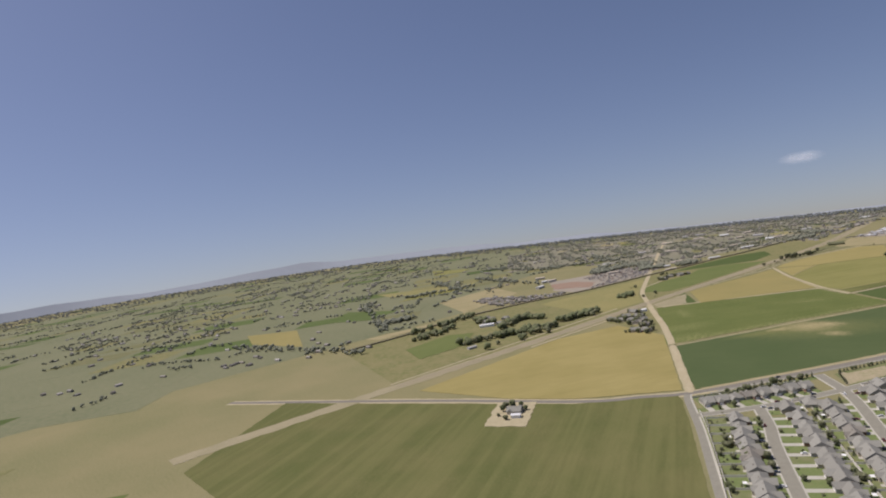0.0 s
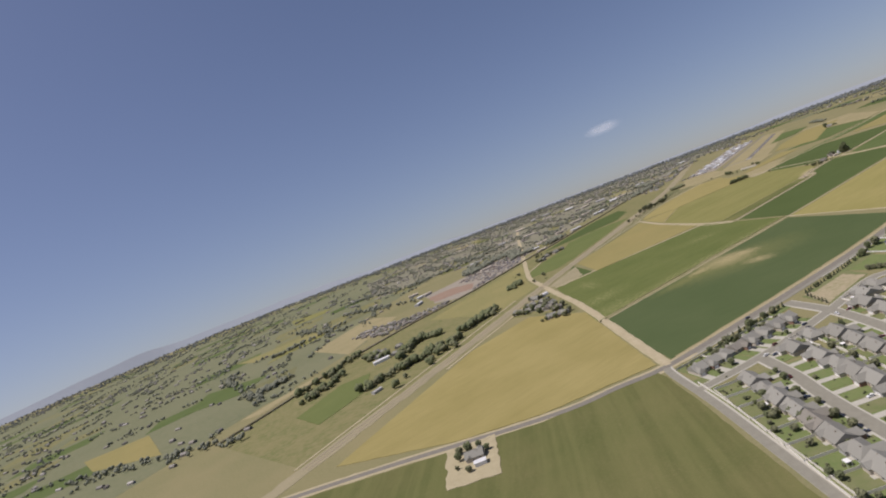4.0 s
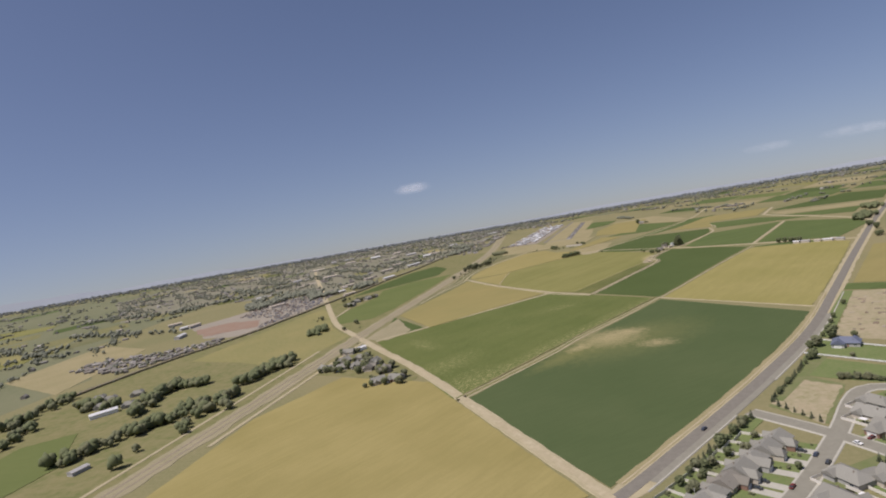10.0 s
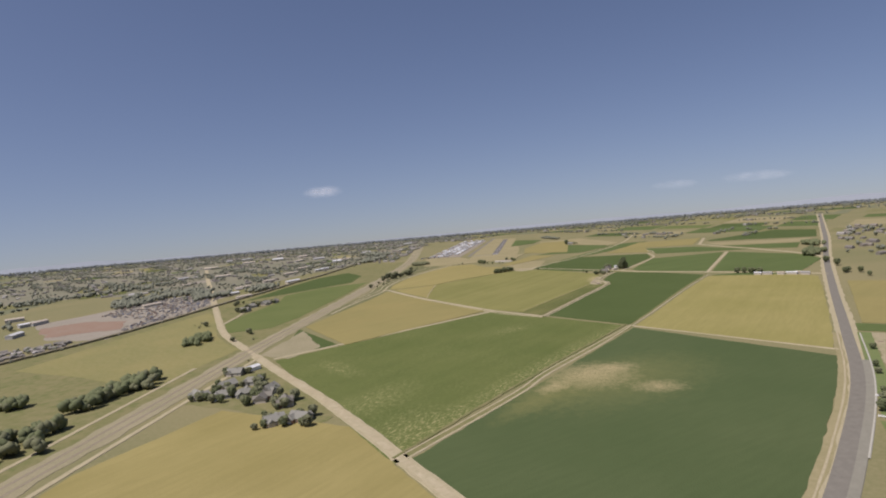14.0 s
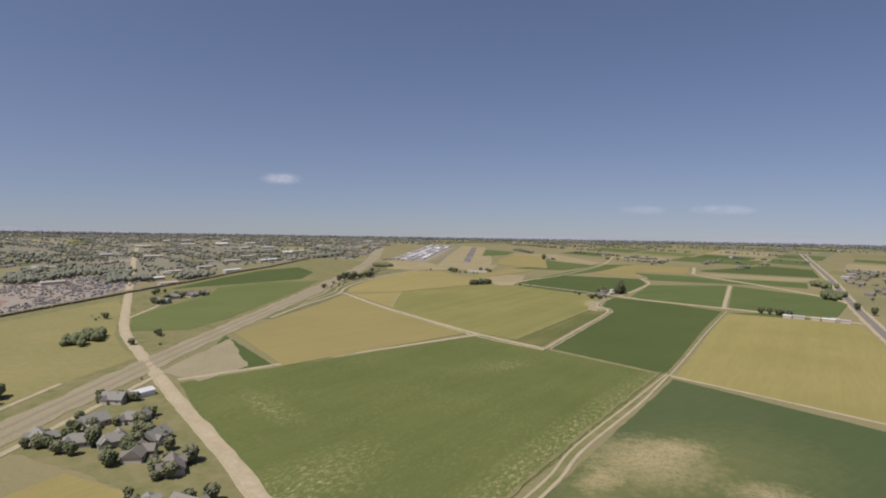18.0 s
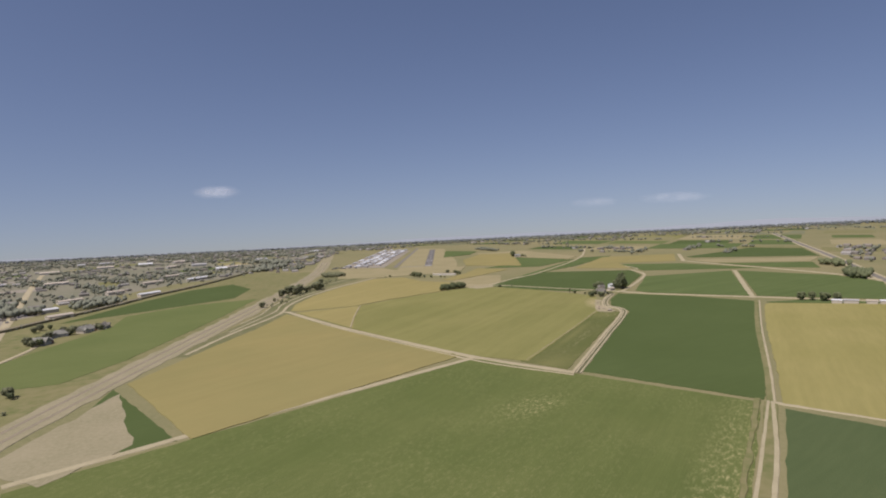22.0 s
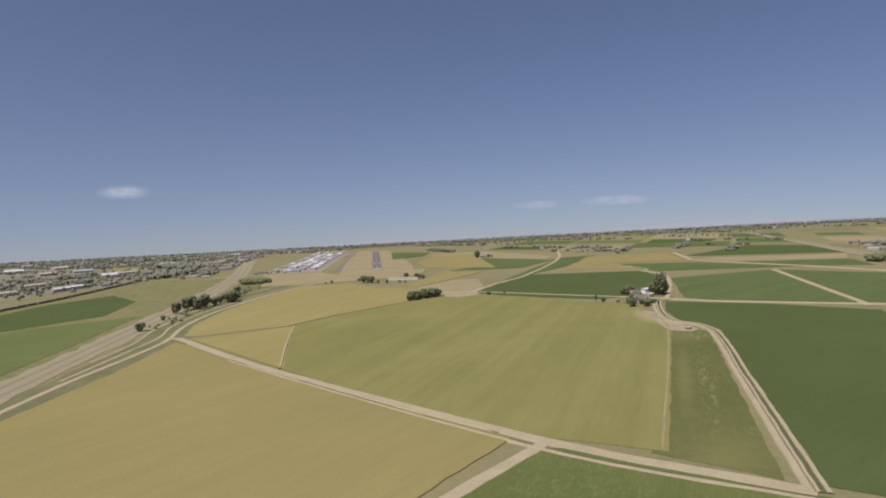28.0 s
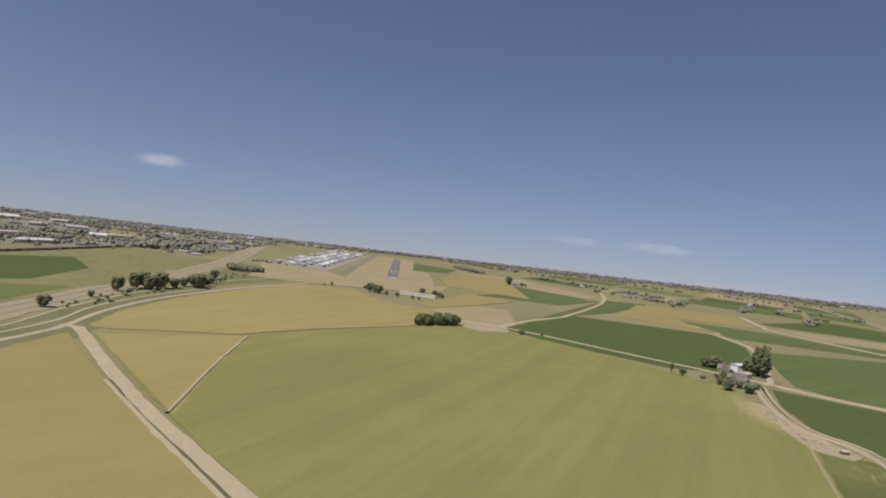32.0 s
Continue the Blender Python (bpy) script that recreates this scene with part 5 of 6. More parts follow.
# hamlet by the level crossing
for i, (x, y) in enumerate(((-196, 300), (-161, 240), (-144, 246), (-119, 214), (-96, 180), (-176, 236), (-184, 262), (-140, 226), (-196, 240), (-168, 270), (-112, 178))):
    cottage(x, y, 40 * i, i % 4, 0.8, "old house among trees beside the country road")
    for _ in range(7):
        plant(rnd.choice((0, 1, 2, 2, 5)), x + rnd.uniform(-11, 11), y + rnd.uniform(-11, 11), rnd.uniform(0.5, 0.95), 0.1, "hamlet trees")
setting("hamlet_ground", prism(ragged([(-206, 318), (-200, 225), (-160, 212), (-84, 166), (-76, 186), (-180, 338)], 6, 2, 33), -0.1, 0.12), M["weeds"], "weedy yards of a hamlet", "yard")
shed(-188, 312, 14, 8, 3.2, 60, "metal_roof", "white", "white shed in a hamlet")
# clump north of the oats and bushes
for i in range(24):
    q = rnd.random()
    plant(rnd.choice((1, 0, 1)), 4 + 32 * q, 858 + 22 * q + rnd.uniform(-4, 4), rnd.uniform(0.5, 0.8), 0.3, "copse trees")
for x, y, s in ((-36, 1057, 0.45), (-31, 1036, 0.8), (-26, 1031, 1.0), (-22, 1028, 0.8), (-15, 1018, 0.4), (-5, 1015, 0.45), (9, 1009, 0.4), (15, 1008, 0.35), (22, 1068, 0.75), (33, 1050, 0.85), (37, 1047, 0.7), (39, 1036, 0.6), (78, 862, 0.5), (94, 868, 0.3), (-75, 1046, 0.3), (-68, 1050, 0.35)):
    plant(rnd.choice((0, 1, 2)), x, y, s, 0.1, "trees near the airfield")
shed(16, 1043, 36, 4, 2.2, -20, "tan_roof", "fence", "long low tan shelter near the airfield")
cottage(172, 1316, 10, 0, 0.7, "small white farmhouse between two trees")
for x, y, s in ((164, 1318, 1.2), (168, 1322, 0.9), (182, 1312, 0.8), (187, 1310, 0.6)):
    plant(rnd.choice((0, 1)), x, y, s, 0.2, "trees at the white farmhouse")
wood("field_grove", [(120 + 34 * q + rnd.uniform(-4, 4), 1592 - 84 * q + rnd.uniform(-8, 8)) for q in np.linspace(0, 1, 40)], "low dark grove beyond the runway", 5, 9, seed=48)
# trees along the railway
for x, y, s in ((-197, 790, 0.62), (-195, 838, 0.4), (-194, 872, 0.85), (-190, 893, 1.0), (-186, 897, 1.05), (-181, 894, 0.95), (-178, 906, 1.05), (-172, 915, 0.7), (-170, 930, 0.6), (-163, 934, 1.05), (-159, 930, 1.1), (-157, 946, 0.7), (-160, 968, 0.6), (-166, 1000, 0.7)):
    plant(rnd.choice((2, 0, 2, 2)), x, y, s * 1.35, 0.1, "trees along the railway")
wood("thicket", [(-164 + rnd.uniform(-18, 18), 1106 + rnd.uniform(-12, 14)) for _ in range(34)], "olive green thicket beside the railway", 5, 8, "leaf2", 43, 7)
wood("rail_scrub", [(-190 + 34 * t + rnd.uniform(-9, 9), 800 + 250 * t + rnd.uniform(-8, 8)) for t in np.linspace(0, 1, 70)], "low green scrub along the railway", 1.0, 3.6, "leaf2", 44, 4)
# thicket at the level crossing
wood("thicket", [(-310 + rnd.uniform(-11, 11), 444 + rnd.uniform(-18, 22)) for _ in range(26)], "dense green thicket at the level crossing", 6, 9, "leaf", 45, 8)
for x, y in ((-264, 474), (-260, 470), (-266, 437), (-244, 440), (-206, 345), (-374, 552), (-370, 562), (-362, 545), (-357, 532), (-352, 540), (-390, 700), (-392, 713), (-384, 716)):
    plant(rnd.choice((0, 2, 6)), x, y, rnd.uniform(0.5, 0.9), 0.1, "trees at the crossing")
# houses in the green field
for i, (x, y) in enumerate(((-346, 640), (-352, 676), (-338, 692), (-330, 708))):
    cottage(x, y, 35 * i, i % 4, 0.8, "pale house among trees beside a green field")
    for _ in range(5):
        plant(rnd.choice((0, 1, 2, 2)), x - 6 + rnd.uniform(-9, 9), y + rnd.uniform(-12, 12), rnd.uniform(0.6, 0.9), 0.1, "trees round the field houses")
setting("field_drive", ribbon(curve([(-332, 544), (-340, 610), (-346, 632)], 6), 4, -0.2, 0.5, 0.3), M["dirt"], "pale dirt drive beside a green field", "track")
# woods by the railway
WOODS = [(-262, 40), (-258, 300), (-300, 290), (-356, 310), (-420, 260), (-500, 150), (-470, 20), (-430, 0), (-440, 100), (-390, 125), (-320, 40)]
BELTS = (((-453, 30), (-484, 140), 22), ((-334, 50), (-298, 137), 26), ((-298, 137), (-268, 190), 14), ((-360, 150), (-392, 240), 24), ((-392, 240), (-335, 238), 16), ((-281, 218), (-273, 294), 30), ((-420, 190), (-470, 200), 12), ((-268, 40), (-262, 180), 10), ((-515, 60), (-530, 240), 22))
r = random.Random(40)
spots = []
for a, b, n in BELTS:
    for _ in range(n + n // 3):
        t = r.random()
        spots.append((a[0] + (b[0] - a[0]) * t + r.gauss(0, 6), a[1] + (b[1] - a[1]) * t + r.gauss(0, 6)))
wood("riverside_wood", spots[::2], "dark green shade trees of a riverside wood", 8, 13, "leaf", 41, 8)
wood("riverside_wood", spots[1::2], "olive green trees of a riverside wood", 6, 11, "leaf2", 42, 8)
for x, y in ((-400, 186), (-440, 190), (-452, 214), (-425, 225), (-476, 222)):
    cottage(x, y, 30, 1, 0.8, "low house among trees beside the embankment")
shed(-411, 164, 26, 9, 4, 50, "metal_roof", "white", "white-roofed barn among trees")
shed(-300, 30, 14, 7, 3, 80, "dull_roof", "siding2", "pale barn among trees")

# ---- sheds and trees by the main road ----
for i, (x, y, w) in enumerate(((350, 636, 8), (360, 632, 11), (373, 624, 8), (384, 619, 12), (397, 612, 9), (392, 621, 7))):
    shed(x, y, w, 5, 3, -32, ("metal_roof", "dull_roof", "tan_roof")[i % 3], "siding", "pale metal shed beside the main road", group="roadside sheds")
for x, y in ((340, 655), (346, 648), (350, 650), (333, 660), (356, 644), (437, 601), (452, 596), (447, 568), (443, 606), (459, 664), (462, 700), (470, 712)):
    plant(rnd.choice((0, 1)), x, y, rnd.uniform(0.7, 1.0), 0.2, "roadside trees")
wood("roadside_wood", [(486 + 20 * q + rnd.uniform(-12, 8), 778 + 50 * q + rnd.uniform(-16, 16)) for q in np.linspace(0, 1, 24)], "dark green trees beside the main road", 7, 11, "leaf", 46, 7)
wood("roadside_wood", [(546 + rnd.uniform(-12, 12), 915 + rnd.uniform(-22, 22)) for _ in range(18)], "dark green trees beside the main road", 7, 10, "leaf", 47, 7)


# ---- airfield ----
RUN = Matrix.Translation((-7, 1212, 0)) @ Matrix.Rotation(radians(-2.1), 4, "Z")
bm = bmesh.new()
box(bm, -7, 0, -0.2, 7, 470, 0.3, RUN)
setting("runway", bm, M["runway"], "dark asphalt runway with white threshold marks", "runway")
bm = bmesh.new()
for k in range(8):
    x = -5.6 + 1.6 * k
    box(bm, x - 0.45, 4, 0.28, x + 0.45, 22, 0.32, RUN)
for k in range(10):
    box(bm, -0.35, 50 + 40 * k, 0.28, 0.35, 70 + 40 * k, 0.32, RUN)
for x in (-4.2, 3.2):
    box(bm, x, 110, 0.28, x + 1.2, 140, 0.32, RUN)
setting("runway_marking", bm, M["mark"], "white painted runway threshold bars and centre line", "marking")
setting("taxiway", ribbon(curve([(-68, 1213), (-62, 1300), (-44, 1550), (-28, 1790)], 30), 7, -0.2, 0.25), M["asphalt"], "grey taxiway beside the runway", "taxiway")
setting("runway_apron", ribbon(curve([(-64, 1222), (-40, 1218), (-14, 1214)], 10), 8, -0.2, 0.24), M["old_asphalt"], "grey link to the runway", "taxiway")
setting("hangar_apron", prism([(-172, 1250), (-88, 1226), (-48, 1690), (-125, 1740)], -0.2, 0.2), M["yard"], "pale paved ground between hangars", "apron")
r = random.Random(50)
for row in range(4):
    for k in range(14):
        x, y = -158 + row * 17 + k * 3.4 + r.uniform(-2, 2), 1264 + k * 34 - row * 6 + r.uniform(-4, 4)
        if r.random() < 0.88 and not (row == 3 and k < 1):
            shed(x, y, r.uniform(9, 12.5), r.uniform(18, 26), r.uniform(2.2, 3.2), r.uniform(-5, 0), r.choice(("metal_roof", "white", "dull_roof", "metal_roof", "dull_roof")), "siding", "white-roofed aircraft hangar on the airfield", group="hangars")
for i in range(22):
    x, y = -170 + r.uniform(-14, 30), 1244 + r.uniform(-6, 20)
    copy_thing(r.choice(CARS), Matrix.Translation((x, y, 0.2)) @ Matrix.Rotation(r.uniform(0, 3), 4, "Z"))

# ---- scrapyard, trailers and town ----
def heap(name, spots, label, material, lo, hi, tall, seed, angle=0.0, category="scrap"):
    """Many small boxes with pitched tops, too far off to tell apart."""
    r = random.Random(seed)
    vs, fs = [], []
    for x, y in spots:
        w, d, h = r.uniform(lo, hi), r.uniform(lo, hi) * 0.6, r.uniform(*tall)
        a = angle + r.choice((0, math.pi / 2)) + r.uniform(-0.15, 0.15)
        c, q = math.cos(a), math.sin(a)
        n = len(vs)
        for px, py, pz in ((-1, -1, 0), (1, -1, 0), (1, 1, 0), (-1, 1, 0), (-1, -1, 0.62), (1, -1, 0.62), (1, 1, 0.62), (-1, 1, 0.62), (-1, 0, 1), (1, 0, 1)):
            vs.append((x + c * px * w / 2 - q * py * d / 2, y + q * px * w / 2 + c * py * d / 2, pz * h))
        fs.extend([[n + i for i in f] for f in ((0, 1, 5, 4), (2, 3, 7, 6), (1, 2, 6, 9, 5), (3, 0, 4, 8, 7), (4, 5, 9, 8), (6, 7, 8, 9))])
    me = bpy.data.meshes.new(name)
    me.from_pydata(vs, [], fs)
    me.materials.append(M[material])
    return tagged(new(name, me), label, category, kind="stuff")


def scatter(n, pts, seed, gap=None):
    r = random.Random(seed)
    xs, ys, out = [p[0] for p in pts], [p[1] for p in pts], []
    while len(out) < n:
        x, y = r.uniform(min(xs), max(xs)), r.uniform(min(ys), max(ys))
        if inside(x, y, pts) and not (gap and gap(x, y)):
            out.append((x, y))
    return out


def belted(n, pts, seed, gap=None, long=240.0, wide=52.0, floor=0.08):
    """Spots that crowd into long belts, as hedgerows and old gardens do."""
    r = random.Random(seed)
    xs, ys, out = [p[0] for p in pts], [p[1] for p in pts], []
    while len(out) < n:
        x, y = r.uniform(min(xs), max(xs)), r.uniform(min(ys), max(ys))
        u, v = 0.82 * x - 0.57 * y, 0.57 * x + 0.82 * y
        if noise.noise(Vector((u / long, v / wide, seed))) + r.uniform(-0.1, 0.1) > floor and inside(x, y, pts) and not (gap and gap(x, y)):
            out.append((x, y))
    return out


YARD = [(-460, 515), (-455, 620), (-452, 715), (-476, 830), (-545, 890), (-595, 850), (-620, 760), (-610, 690), (-500, 640), (-490, 560)]
heap("scrap_heap", [(x + (y % 12) * 0.1, round(y / 9) * 9) for x, y in scatter(620, YARD, 51)], "rows of scrapped cars and metal in a dusty yard", "scrap", 2.5, 5, (1.2, 2.6), 52, 0.9)
TRAILERS = [(-705, 391), (-690, 450), (-600, 440), (-500, 500), (-486, 455), (-560, 335)]
heap("trailer_homes", scatter(170, TRAILERS, 53), "rows of small mobile homes", "town_wall", 6, 12, (3, 4), 54, 0.8, "mobile homes")
wood("trailer_trees", scatter(90, TRAILERS, 55), "small trees between mobile homes", 3, 6, seed=56)
for i, (x, y) in enumerate(((-775, 709), (-698, 649), (-690, 660), (-640, 560))):
    shed(x, y, 26, 10, 5, 40 + 20 * i, "metal_roof" if i % 2 else "tan_roof", "siding2", "pale industrial shed beside a yard")


def corridor(x, y):
    """True on roads, tracks and named fields, which stay clear of the town."""
    if any(inside(x, y, f[2]) for f in FIELDS) or inside(x, y, YARD) or inside(x, y, TRAILERS) or inside(x, y, WOODS):
        return True
    if -265 < x < -160 and y < 1240 or (-330 < x < -10 and 1190 < y < 1800):
        return True
    return any((p.x - x) ** 2 + (p.y - y) ** 2 < 160 for p in CROSS[::1]) or any((p.x - x) ** 2 + (p.y - y) ** 2 < 250 for p in MAIN)


TOWN = [(-300, 1180), (-380, 1120), (-470, 860), (-560, 900), (-880, 980), (-1100, 900), (-1700, 1500), (-1500, 2300), (-700, 2500), (-160, 2300), (-120, 1780), (-300, 1700)]
heap("town_houses", scatter(620, TOWN, 57, corridor), "many small houses of a town among trees", "town_wall", 7, 14, (3, 5), 58, 0.6, "houses")
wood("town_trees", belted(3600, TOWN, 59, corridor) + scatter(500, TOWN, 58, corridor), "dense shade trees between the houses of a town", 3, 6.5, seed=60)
WEST = [(-470, 100), (-700, -500), (-2200, -300), (-2600, 900), (-1500, 1500), (-900, 900), (-860, 640), (-640, 420), (-560, 60)]
heap("village_houses", scatter(270, WEST, 61, corridor), "scattered houses west of the railway", "town_wall", 7, 14, (3.5, 5.5), 62, 0.4, "houses")
r = random.Random(64)
spots = []
for x, y in scatter(165, WEST, 63, corridor):
    a = r.choice((0.6, 2.2)) + r.uniform(-0.2, 0.2)
    for _ in range(9):
        t = r.uniform(-32, 32)
        spots.append((x + t * math.cos(a) + r.gauss(0, 5), y + t * math.sin(a) + r.gauss(0, 5)))
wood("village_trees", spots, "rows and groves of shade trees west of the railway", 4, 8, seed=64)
r = random.Random(72)
for i, (x, y) in enumerate(scatter(56, TOWN, 73)):
    w, d, a = r.uniform(20, 60), r.uniform(16, 40), r.choice((0.6, 0.5, 2.1))
    c, q = math.cos(a), math.sin(a)
    setting("town_field", prism([(x + c * u * w - q * v * d, y + q * u * w + c * v * d) for u, v in ((-1, -1), (1, -1), (1, 1), (-1, 1))], -0.2, 0.1 + 0.005 * i), M[r.choice(("weeds", "greenM", "stubble", "pasture", "yard", "strip"))], "open lot between the houses of a town", "field")
heap("rubble_heaps", scatter(46, [(262, 190), (308, 300), (334, 292), (318, 214), (282, 176)], 74), "low brown heaps of earth and rubble on a building site", "rubble", 2.0, 5.5, (0.3, 0.9), 79, 1.0, "rubble")
heap("canal_rubble", scatter(26, [(144, 658), (150, 652), (157, 656), (153, 690), (160, 720), (156, 722), (149, 692)], 86), "small pale heaps of dug earth beside the canal", "rubble", 0.8, 2.4, (0.3, 0.8), 87, 0.6, "rubble")
RAILSIDE = [(-336, 1250), (-250, 1225), (-240, 1420), (-235, 1750), (-290, 1750), (-320, 1480)]
heap("railside_houses", scatter(70, RAILSIDE, 75), "pale small houses and sheds between two railway lines", "town_wall", 7, 16, (3.5, 5), 76, 0.2, "houses")
wood("railside_trees", scatter(70, RAILSIDE, 77) + [(-342 + 26 * t + 8 * math.sin(9 * t), 1400 + 70 * t) for t in np.linspace(0, 1, 30)], "dark shade trees among railside houses", 5, 9, seed=78)
r = random.Random(65)
for i in range(18):
    x, y = r.uniform(-900, -330), r.uniform(880, 2000)
    if inside(x, y, TOWN) and not corridor(x, y):
        shed(x, y, r.uniform(16, 40), r.uniform(9, 16), r.uniform(3, 4.5), r.uniform(20, 50), r.choice(("dull_roof", "dull_roof", "tan_roof", "metal_roof")), "siding2", "pale flat warehouse in the town", group="warehouses")
for x, y, w in ((-402, 962, 18), (-485, 928, 30), (-463, 842, 22), (-418, 790, 26), (-467, 1010, 24), (-394, 975, 12), (-466, 1132, 34), (-574, 772, 30), (-478, 1240, 30), (-409, 1156, 18), (-400, 1176, 20)):
    shed(x, y, w, 9, 4, 55, "metal_roof" if w < 23 else "tan_roof", "siding", "pale warehouse beside the embankment", group="warehouses")
# groves set in rows, in the middle distance
LINES = (((-616, 770), (-590, 960)), ((-626, 780), (-604, 930)), ((-430, 858), (-420, 906)), ((-514, 816), (-466, 828)), ((-330, 1265), (-300, 1330)), ((-392, 1500), (-316, 1440)), ((-624, 750), (-655, 940)), ((-655, 800), (-690, 900)), ((-1040, 429), (-964, 613)), ((-946, 919), (-720, 1131)), ((-710, 129), (-692, 193)), ((-500, 800), (-560, 900)), ((-560, 880), (-1000, 1230)), ((-700, 620), (-1100, 760)), ((-860, 520), (-1250, 700)), ((-620, 80), (-1100, 320)), ((-480, -60), (-900, -120)), ((-900, 900), (-1300, 1000)))
spots = []
for a, b in LINES:
    for k in range(70):
        t = r.random()
        spots.append((a[0] + (b[0] - a[0]) * t + r.gauss(0, 9), a[1] + (b[1] - a[1]) * t + r.gauss(0, 9)))
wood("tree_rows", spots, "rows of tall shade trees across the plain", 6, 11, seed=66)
wood("embankment_scrub", [(p.x + r.uniform(-5, 5), p.y + r.uniform(-5, 5)) for p in curve(EMB, 4) for _ in range(2)], "dark scrub along the railway embankment", 1.5, 3.4, seed=67)
EAST = [(512, 762), (622, 1000), (715, 1200), (1100, 1100), (1000, 700), (700, 560), (550, 690)]
heap("east_houses", scatter(130, EAST, 68, corridor), "grey-roofed houses of a settlement beside the road", "town_wall", 8, 15, (4, 6), 69, 0.5, "houses")
wood("east_trees", scatter(200, EAST, 70, corridor), "trees of a settlement beside the road", 5, 10, seed=71)

# ---- far fields, farms and hills ----
AX, AY = Vector((0.55, 0.835)), Vector((-0.72, 0.69))
FAR = ("wheatF", "greenM", "darkC", "stubble", "greenM", "darkC", "greenI", "wheatD", "oat", "greenI", "stubble", "weeds", "weeds")
# Mostly the greyed plain tone: distance haze painted into the far fields.
PLAIN = ("greenM", "weeds", "hazed_plain", "hazed_plain", "weeds", "hazed_plain", "verge", "darkC", "hazed_plain")
r = random.Random(80)
NEAR = [(-480, -420), (420, -420), (420, 200), (640, 480), (640, 1080), (470, 1200), (300, 1260), (100, 1760), (-330, 1760), (-470, 900), (-860, 980), (-860, 640), (-620, 420), (-480, 60)]
for i in range(-16, 28):
    for j in range(-16, 30):
        c = AX * (i * 190) + AY * (j * 150)
        if (c.x / (4500 if c.x < 0 else 3100)) ** 2 + (c.y / (2850 if c.y > 0 else 2400)) ** 2 > 1 or c.y < -700:
            continue
        w, d = 92 * r.uniform(0.5, 1), 72 * r.uniform(0.5, 1)
        pts = [tuple(c + AX * (w * a) + AY * (d * b)) for a, b in ((-1, -1), (1, -1), (1, 1), (-1, 1))]
        if any(inside(*p, NEAR) for p in (*pts, tuple(c))) or inside(c.x, c.y, TOWN) or r.random() < (0.3 if c.x < -400 else 0.12):
            continue
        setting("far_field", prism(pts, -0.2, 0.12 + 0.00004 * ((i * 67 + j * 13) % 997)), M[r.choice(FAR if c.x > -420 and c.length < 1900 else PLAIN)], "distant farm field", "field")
farm = []
for _ in range(1500):
    a = r.uniform(0.02, math.pi * 1.12)
    q = math.sqrt(r.uniform(0.05, 1.0))
    x, y = rim(a) * q * math.cos(a), rim(a) * q * math.sin(a)
    if inside(x, y, NEAR) or r.random() > (0.85 if x < -300 or q > 0.66 else 0.4):
        continue
    way = r.choice((AX, AY, AY))
    long, wide = (r.uniform(70, 280), r.uniform(2, 6)) if r.random() < 0.78 else (r.uniform(14, 40), r.uniform(10, 22))
    for _ in range(int(long / 9) + 4):
        t = r.uniform(-0.5, 0.5) * long
        p = (x + way.x * t + r.gauss(0, wide), y + way.y * t + r.gauss(0, wide))
        if not inside(*p, NEAR) and p[0] ** 2 / (4600 if p[0] < 0 else 3250) ** 2 + p[1] ** 2 / 2950 ** 2 < 1:
            farm.append(p)
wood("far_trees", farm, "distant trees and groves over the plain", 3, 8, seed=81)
spots = [(x + r.gauss(0, 12), y + r.gauss(0, 12)) for x, y in farm if r.random() < 0.07]
heap("far_farms", spots, "distant farmhouses and sheds over the plain", "town_wall", 7, 15, (3, 5), 82, 0.5, "houses")
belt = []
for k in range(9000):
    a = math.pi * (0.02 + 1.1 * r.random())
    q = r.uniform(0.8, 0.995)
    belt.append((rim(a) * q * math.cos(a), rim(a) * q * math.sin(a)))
# Grey-blue instead of leaf green: the haze is painted into these trees.
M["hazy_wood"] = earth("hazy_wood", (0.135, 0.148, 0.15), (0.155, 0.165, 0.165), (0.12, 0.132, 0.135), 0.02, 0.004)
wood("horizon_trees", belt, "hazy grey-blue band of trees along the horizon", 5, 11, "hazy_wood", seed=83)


def hills(name, a0, a1, top, seed, material, label, rise=5.0):
    """A far low range along the edge of the land."""
    bm = bmesh.new()
    last = None
    n = 120
    for i in range(n + 1):
        a = a0 + (a1 - a0) * i / n
        u = i / n
        fade = min(1, rise * u, 5 * (1 - u))
        h = top * fade * (0.55 + 0.45 * noise.noise(Vector((u * 9, seed, 0))) + 0.2 * noise.noise(Vector((u * 31, seed, 4))))
        row = [bm.verts.new((rim(a) * q * math.cos(a), rim(a) * q * math.sin(a), z)) for q, z in ((0.99, -5), (1.015, max(1, h)), (1.04, -5))]
        if last:
            for j in range(2):
                bm.faces.new((last[j], row[j], row[j + 1], last[j + 1]))
        last = row
    tagged(part(name, bm, material), label, "hills", kind="structure")


# Aerial haze is painted into the hills' blue-grey base colour.
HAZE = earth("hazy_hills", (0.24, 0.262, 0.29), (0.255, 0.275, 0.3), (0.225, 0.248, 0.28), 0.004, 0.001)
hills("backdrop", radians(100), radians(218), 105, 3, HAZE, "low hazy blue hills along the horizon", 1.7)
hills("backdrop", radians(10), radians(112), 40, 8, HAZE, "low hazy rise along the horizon")

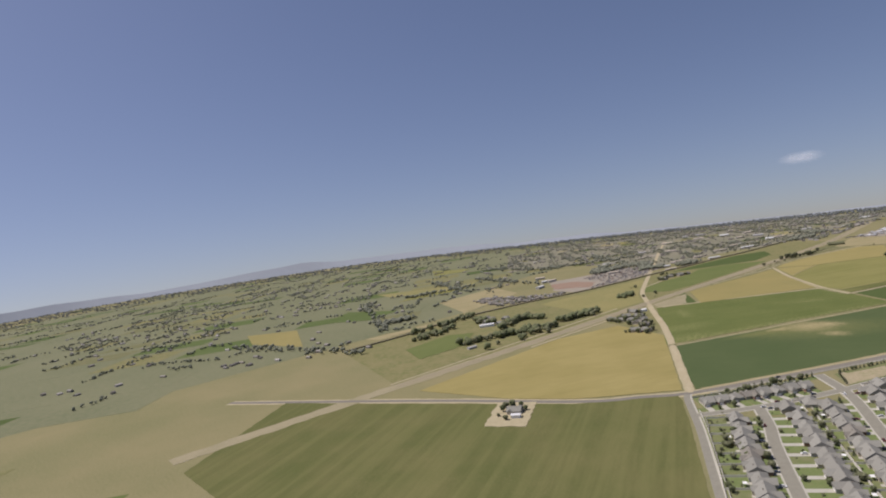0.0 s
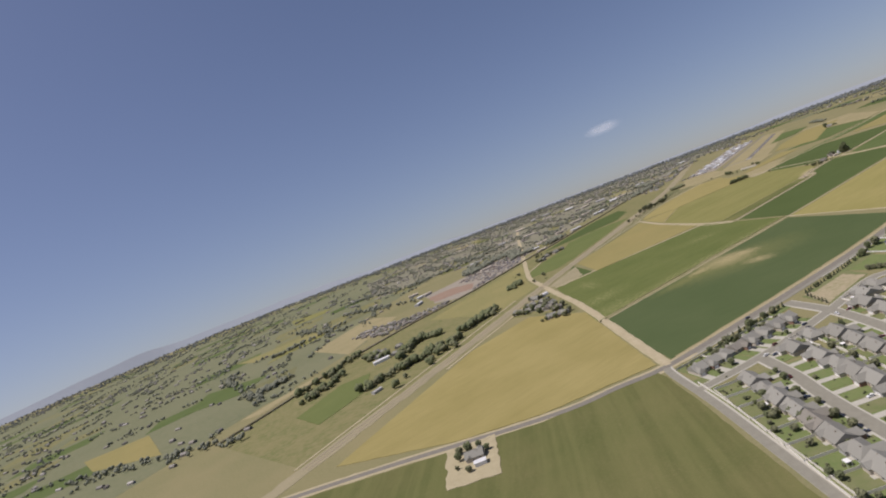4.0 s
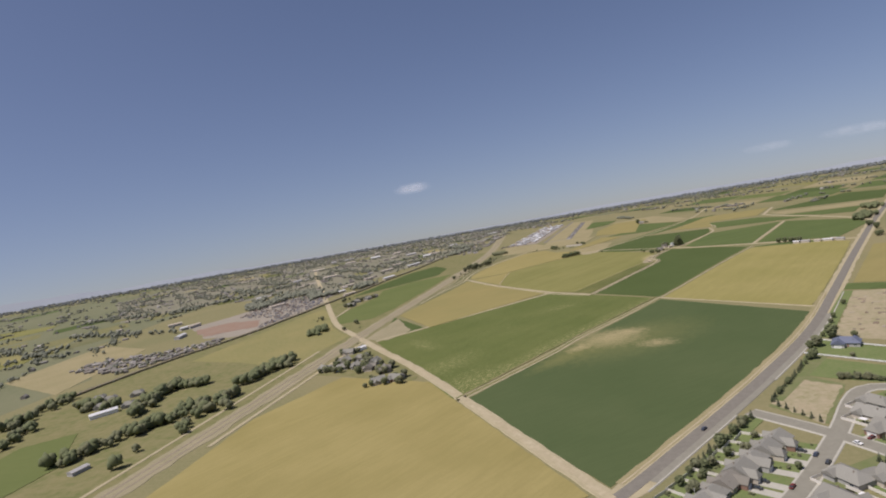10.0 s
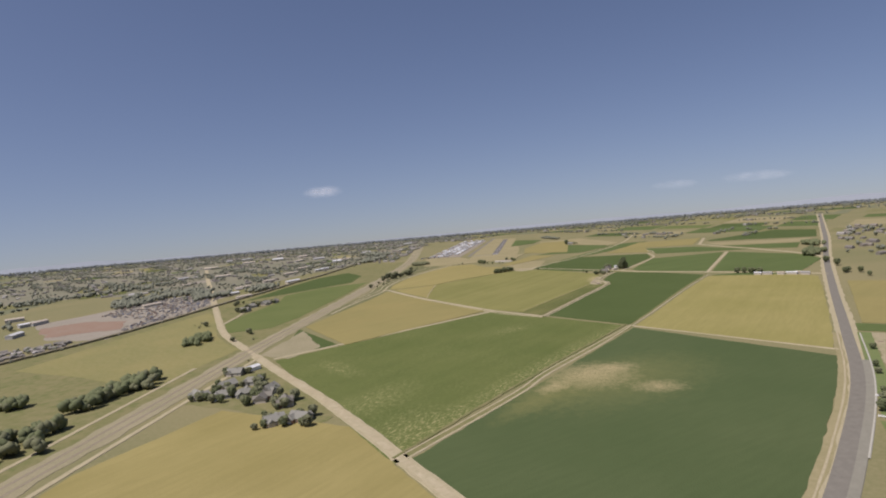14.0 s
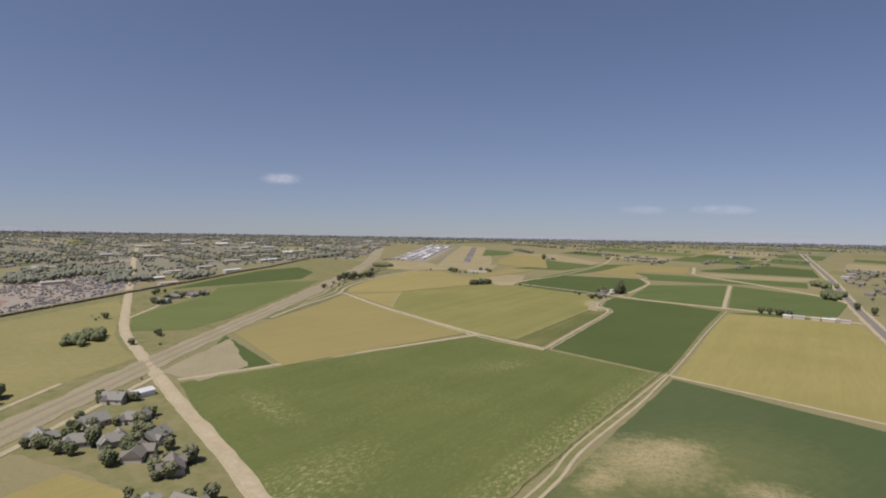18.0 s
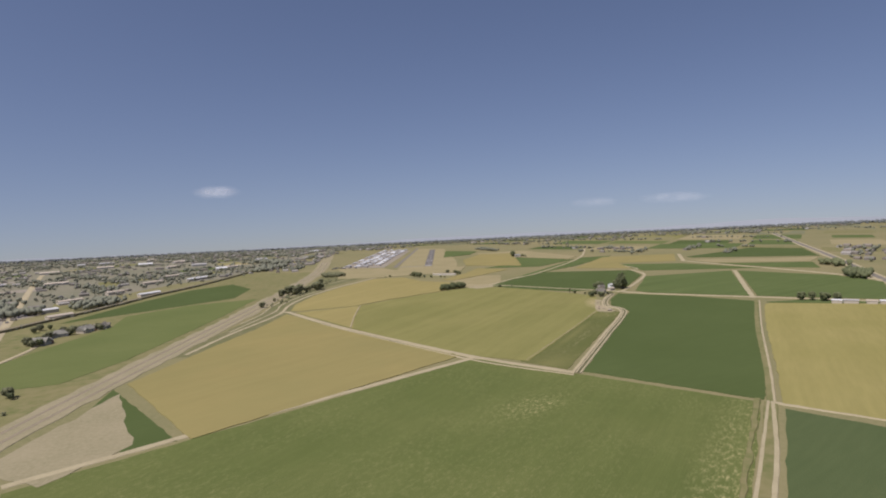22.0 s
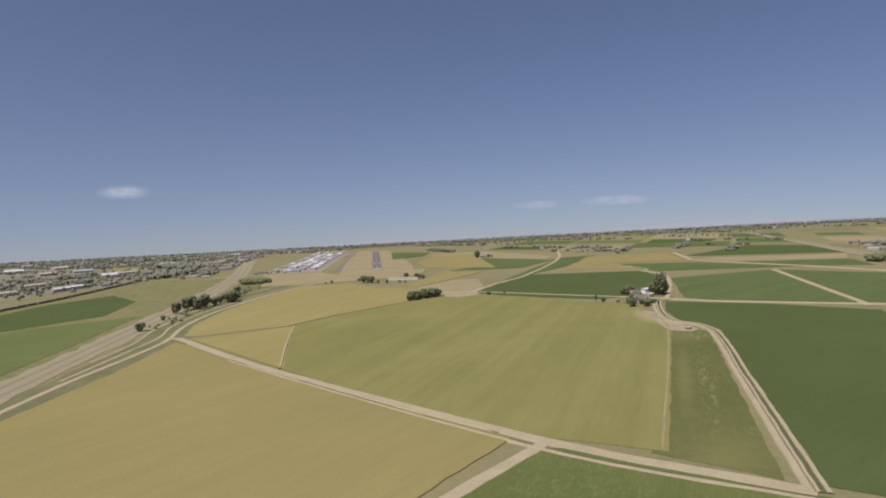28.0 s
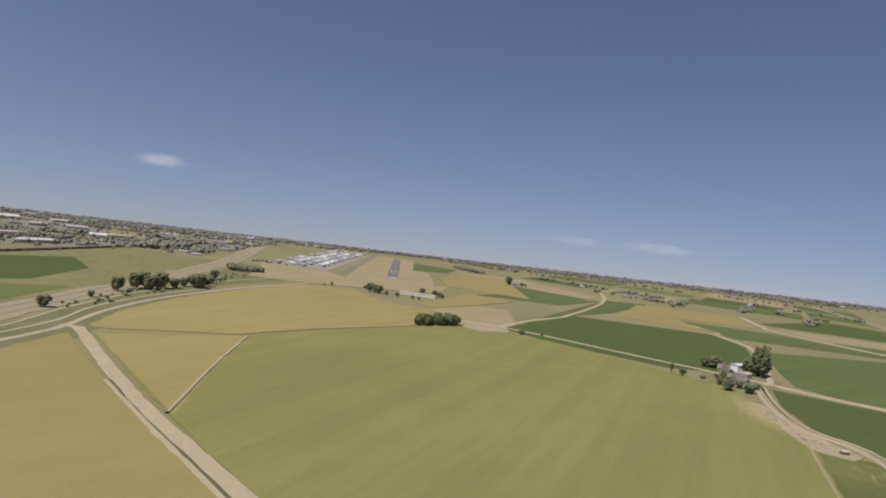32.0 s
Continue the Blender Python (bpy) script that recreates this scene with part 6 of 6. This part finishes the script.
# ---- cloud ----
def cloud(at, wide, high, seed, thick, label):
    """A thin fair-weather cloud: a veil of vapour with torn soft edges."""
    bm = bmesh.new()
    grid = [[bm.verts.new((wide * (i / 40 - 0.5), high * (j / 12 - 0.5), 0.012 * wide * noise.noise(Vector((i * 0.1, j * 0.15, seed))))) for j in range(13)] for i in range(41)]
    for i in range(40):
        for j in range(12):
            bm.faces.new((grid[i][j], grid[i + 1][j], grid[i + 1][j + 1], grid[i][j + 1]))
    n = Nodes("thin_cloud")
    co, out = n.t.nodes.new("ShaderNodeTexCoord"), n.t.nodes["Material Output"]
    flat = n.t.nodes.new("ShaderNodeMapping")
    flat.inputs["Location"].default_value, flat.inputs["Scale"].default_value = (-1, -1, 0), (2, 2, 0)
    n.link(co.outputs["Generated"], flat.inputs[0])
    far = n.t.nodes.new("ShaderNodeVectorMath")
    far.operation = "LENGTH"
    n.link(flat.outputs[0], far.inputs[0])
    edge = n.calc("SUBTRACT", 1.0, far.outputs["Value"])
    wisp = n.noise(0.009, 5, rough=0.5, lo=0.3, hi=0.75)
    fill = n.calc("MULTIPLY", n.calc("MULTIPLY", edge, 1.6), wisp)
    white, seep, both = n.t.nodes.new("ShaderNodeBsdfDiffuse"), n.t.nodes.new("ShaderNodeBsdfTranslucent"), n.t.nodes.new("ShaderNodeMixShader")
    white.inputs[0].default_value = seep.inputs[0].default_value = (0.93, 0.93, 0.94, 1)
    clear, blend = n.t.nodes.new("ShaderNodeBsdfTransparent"), n.t.nodes.new("ShaderNodeMixShader")
    n.link(white.outputs[0], both.inputs[1])
    n.link(seep.outputs[0], both.inputs[2])
    both.inputs[0].default_value = 0.3
    n.link(n.calc("MULTIPLY", fill, thick), blend.inputs[0])
    n.link(clear.outputs[0], blend.inputs[1])
    n.link(both.outputs[0], blend.inputs[2])
    n.link(blend.outputs[0], out.inputs[0])
    d = Vector(at).normalized()
    ob = part("cloud", bm, n.m, at=Matrix.Translation(at) @ Matrix.Rotation(math.atan2(-d.x, d.y), 4, "Z") @ Matrix.Rotation(radians(50), 4, "X"))
    for f in ob.data.polygons:
        f.use_smooth = True
    tagged(ob, label, "cloud", kind="structure")


cloud((-1290, 3990, 285), 300, 120, 90, 0.36, "small thin white cloud low in the sky")
cloud((1500, 3700, 118), 420, 90, 91, 0.24, "faint thin cloud streak low in the sky")
cloud((1050, 3800, 110), 300, 80, 92, 0.2, "faint thin cloud streak low in the sky")

# ---- fall of the land towards the north ----
def fall(y):
    return -47.0 * np.clip((y - 1760) / 1240, 0, None) ** 1.25


for ob in list(scene.objects):
    if ob.type == "CAMERA" or ob.type == "LIGHT" or ob.name.startswith("cloud"):
        continue
    plain = ob.matrix_basis == Matrix() and (ob.parent is None or ob.parent.matrix_basis == Matrix())
    if not plain:
        if ob.parent is None and ob.location.y > 1760:
            ob.location.z += float(fall(ob.location.y))
        continue
    if ob.type != "MESH":
        continue
    if ob.name.startswith(("far_plain", "town_ground")):
        bm = bmesh.new()
        bm.from_mesh(ob.data)
        bmesh.ops.subdivide_edges(bm, edges=bm.edges[:], cuts=11, use_grid_fill=True)
        bm.to_mesh(ob.data)
        bm.free()
    co = np.empty(len(ob.data.vertices) * 3, dtype=np.float32)
    ob.data.vertices.foreach_get("co", co)
    if co.size and co[1::3].max() > 1760:
        co[2::3] += fall(co[1::3])
        ob.data.vertices.foreach_set("co", co)
        ob.data.update()
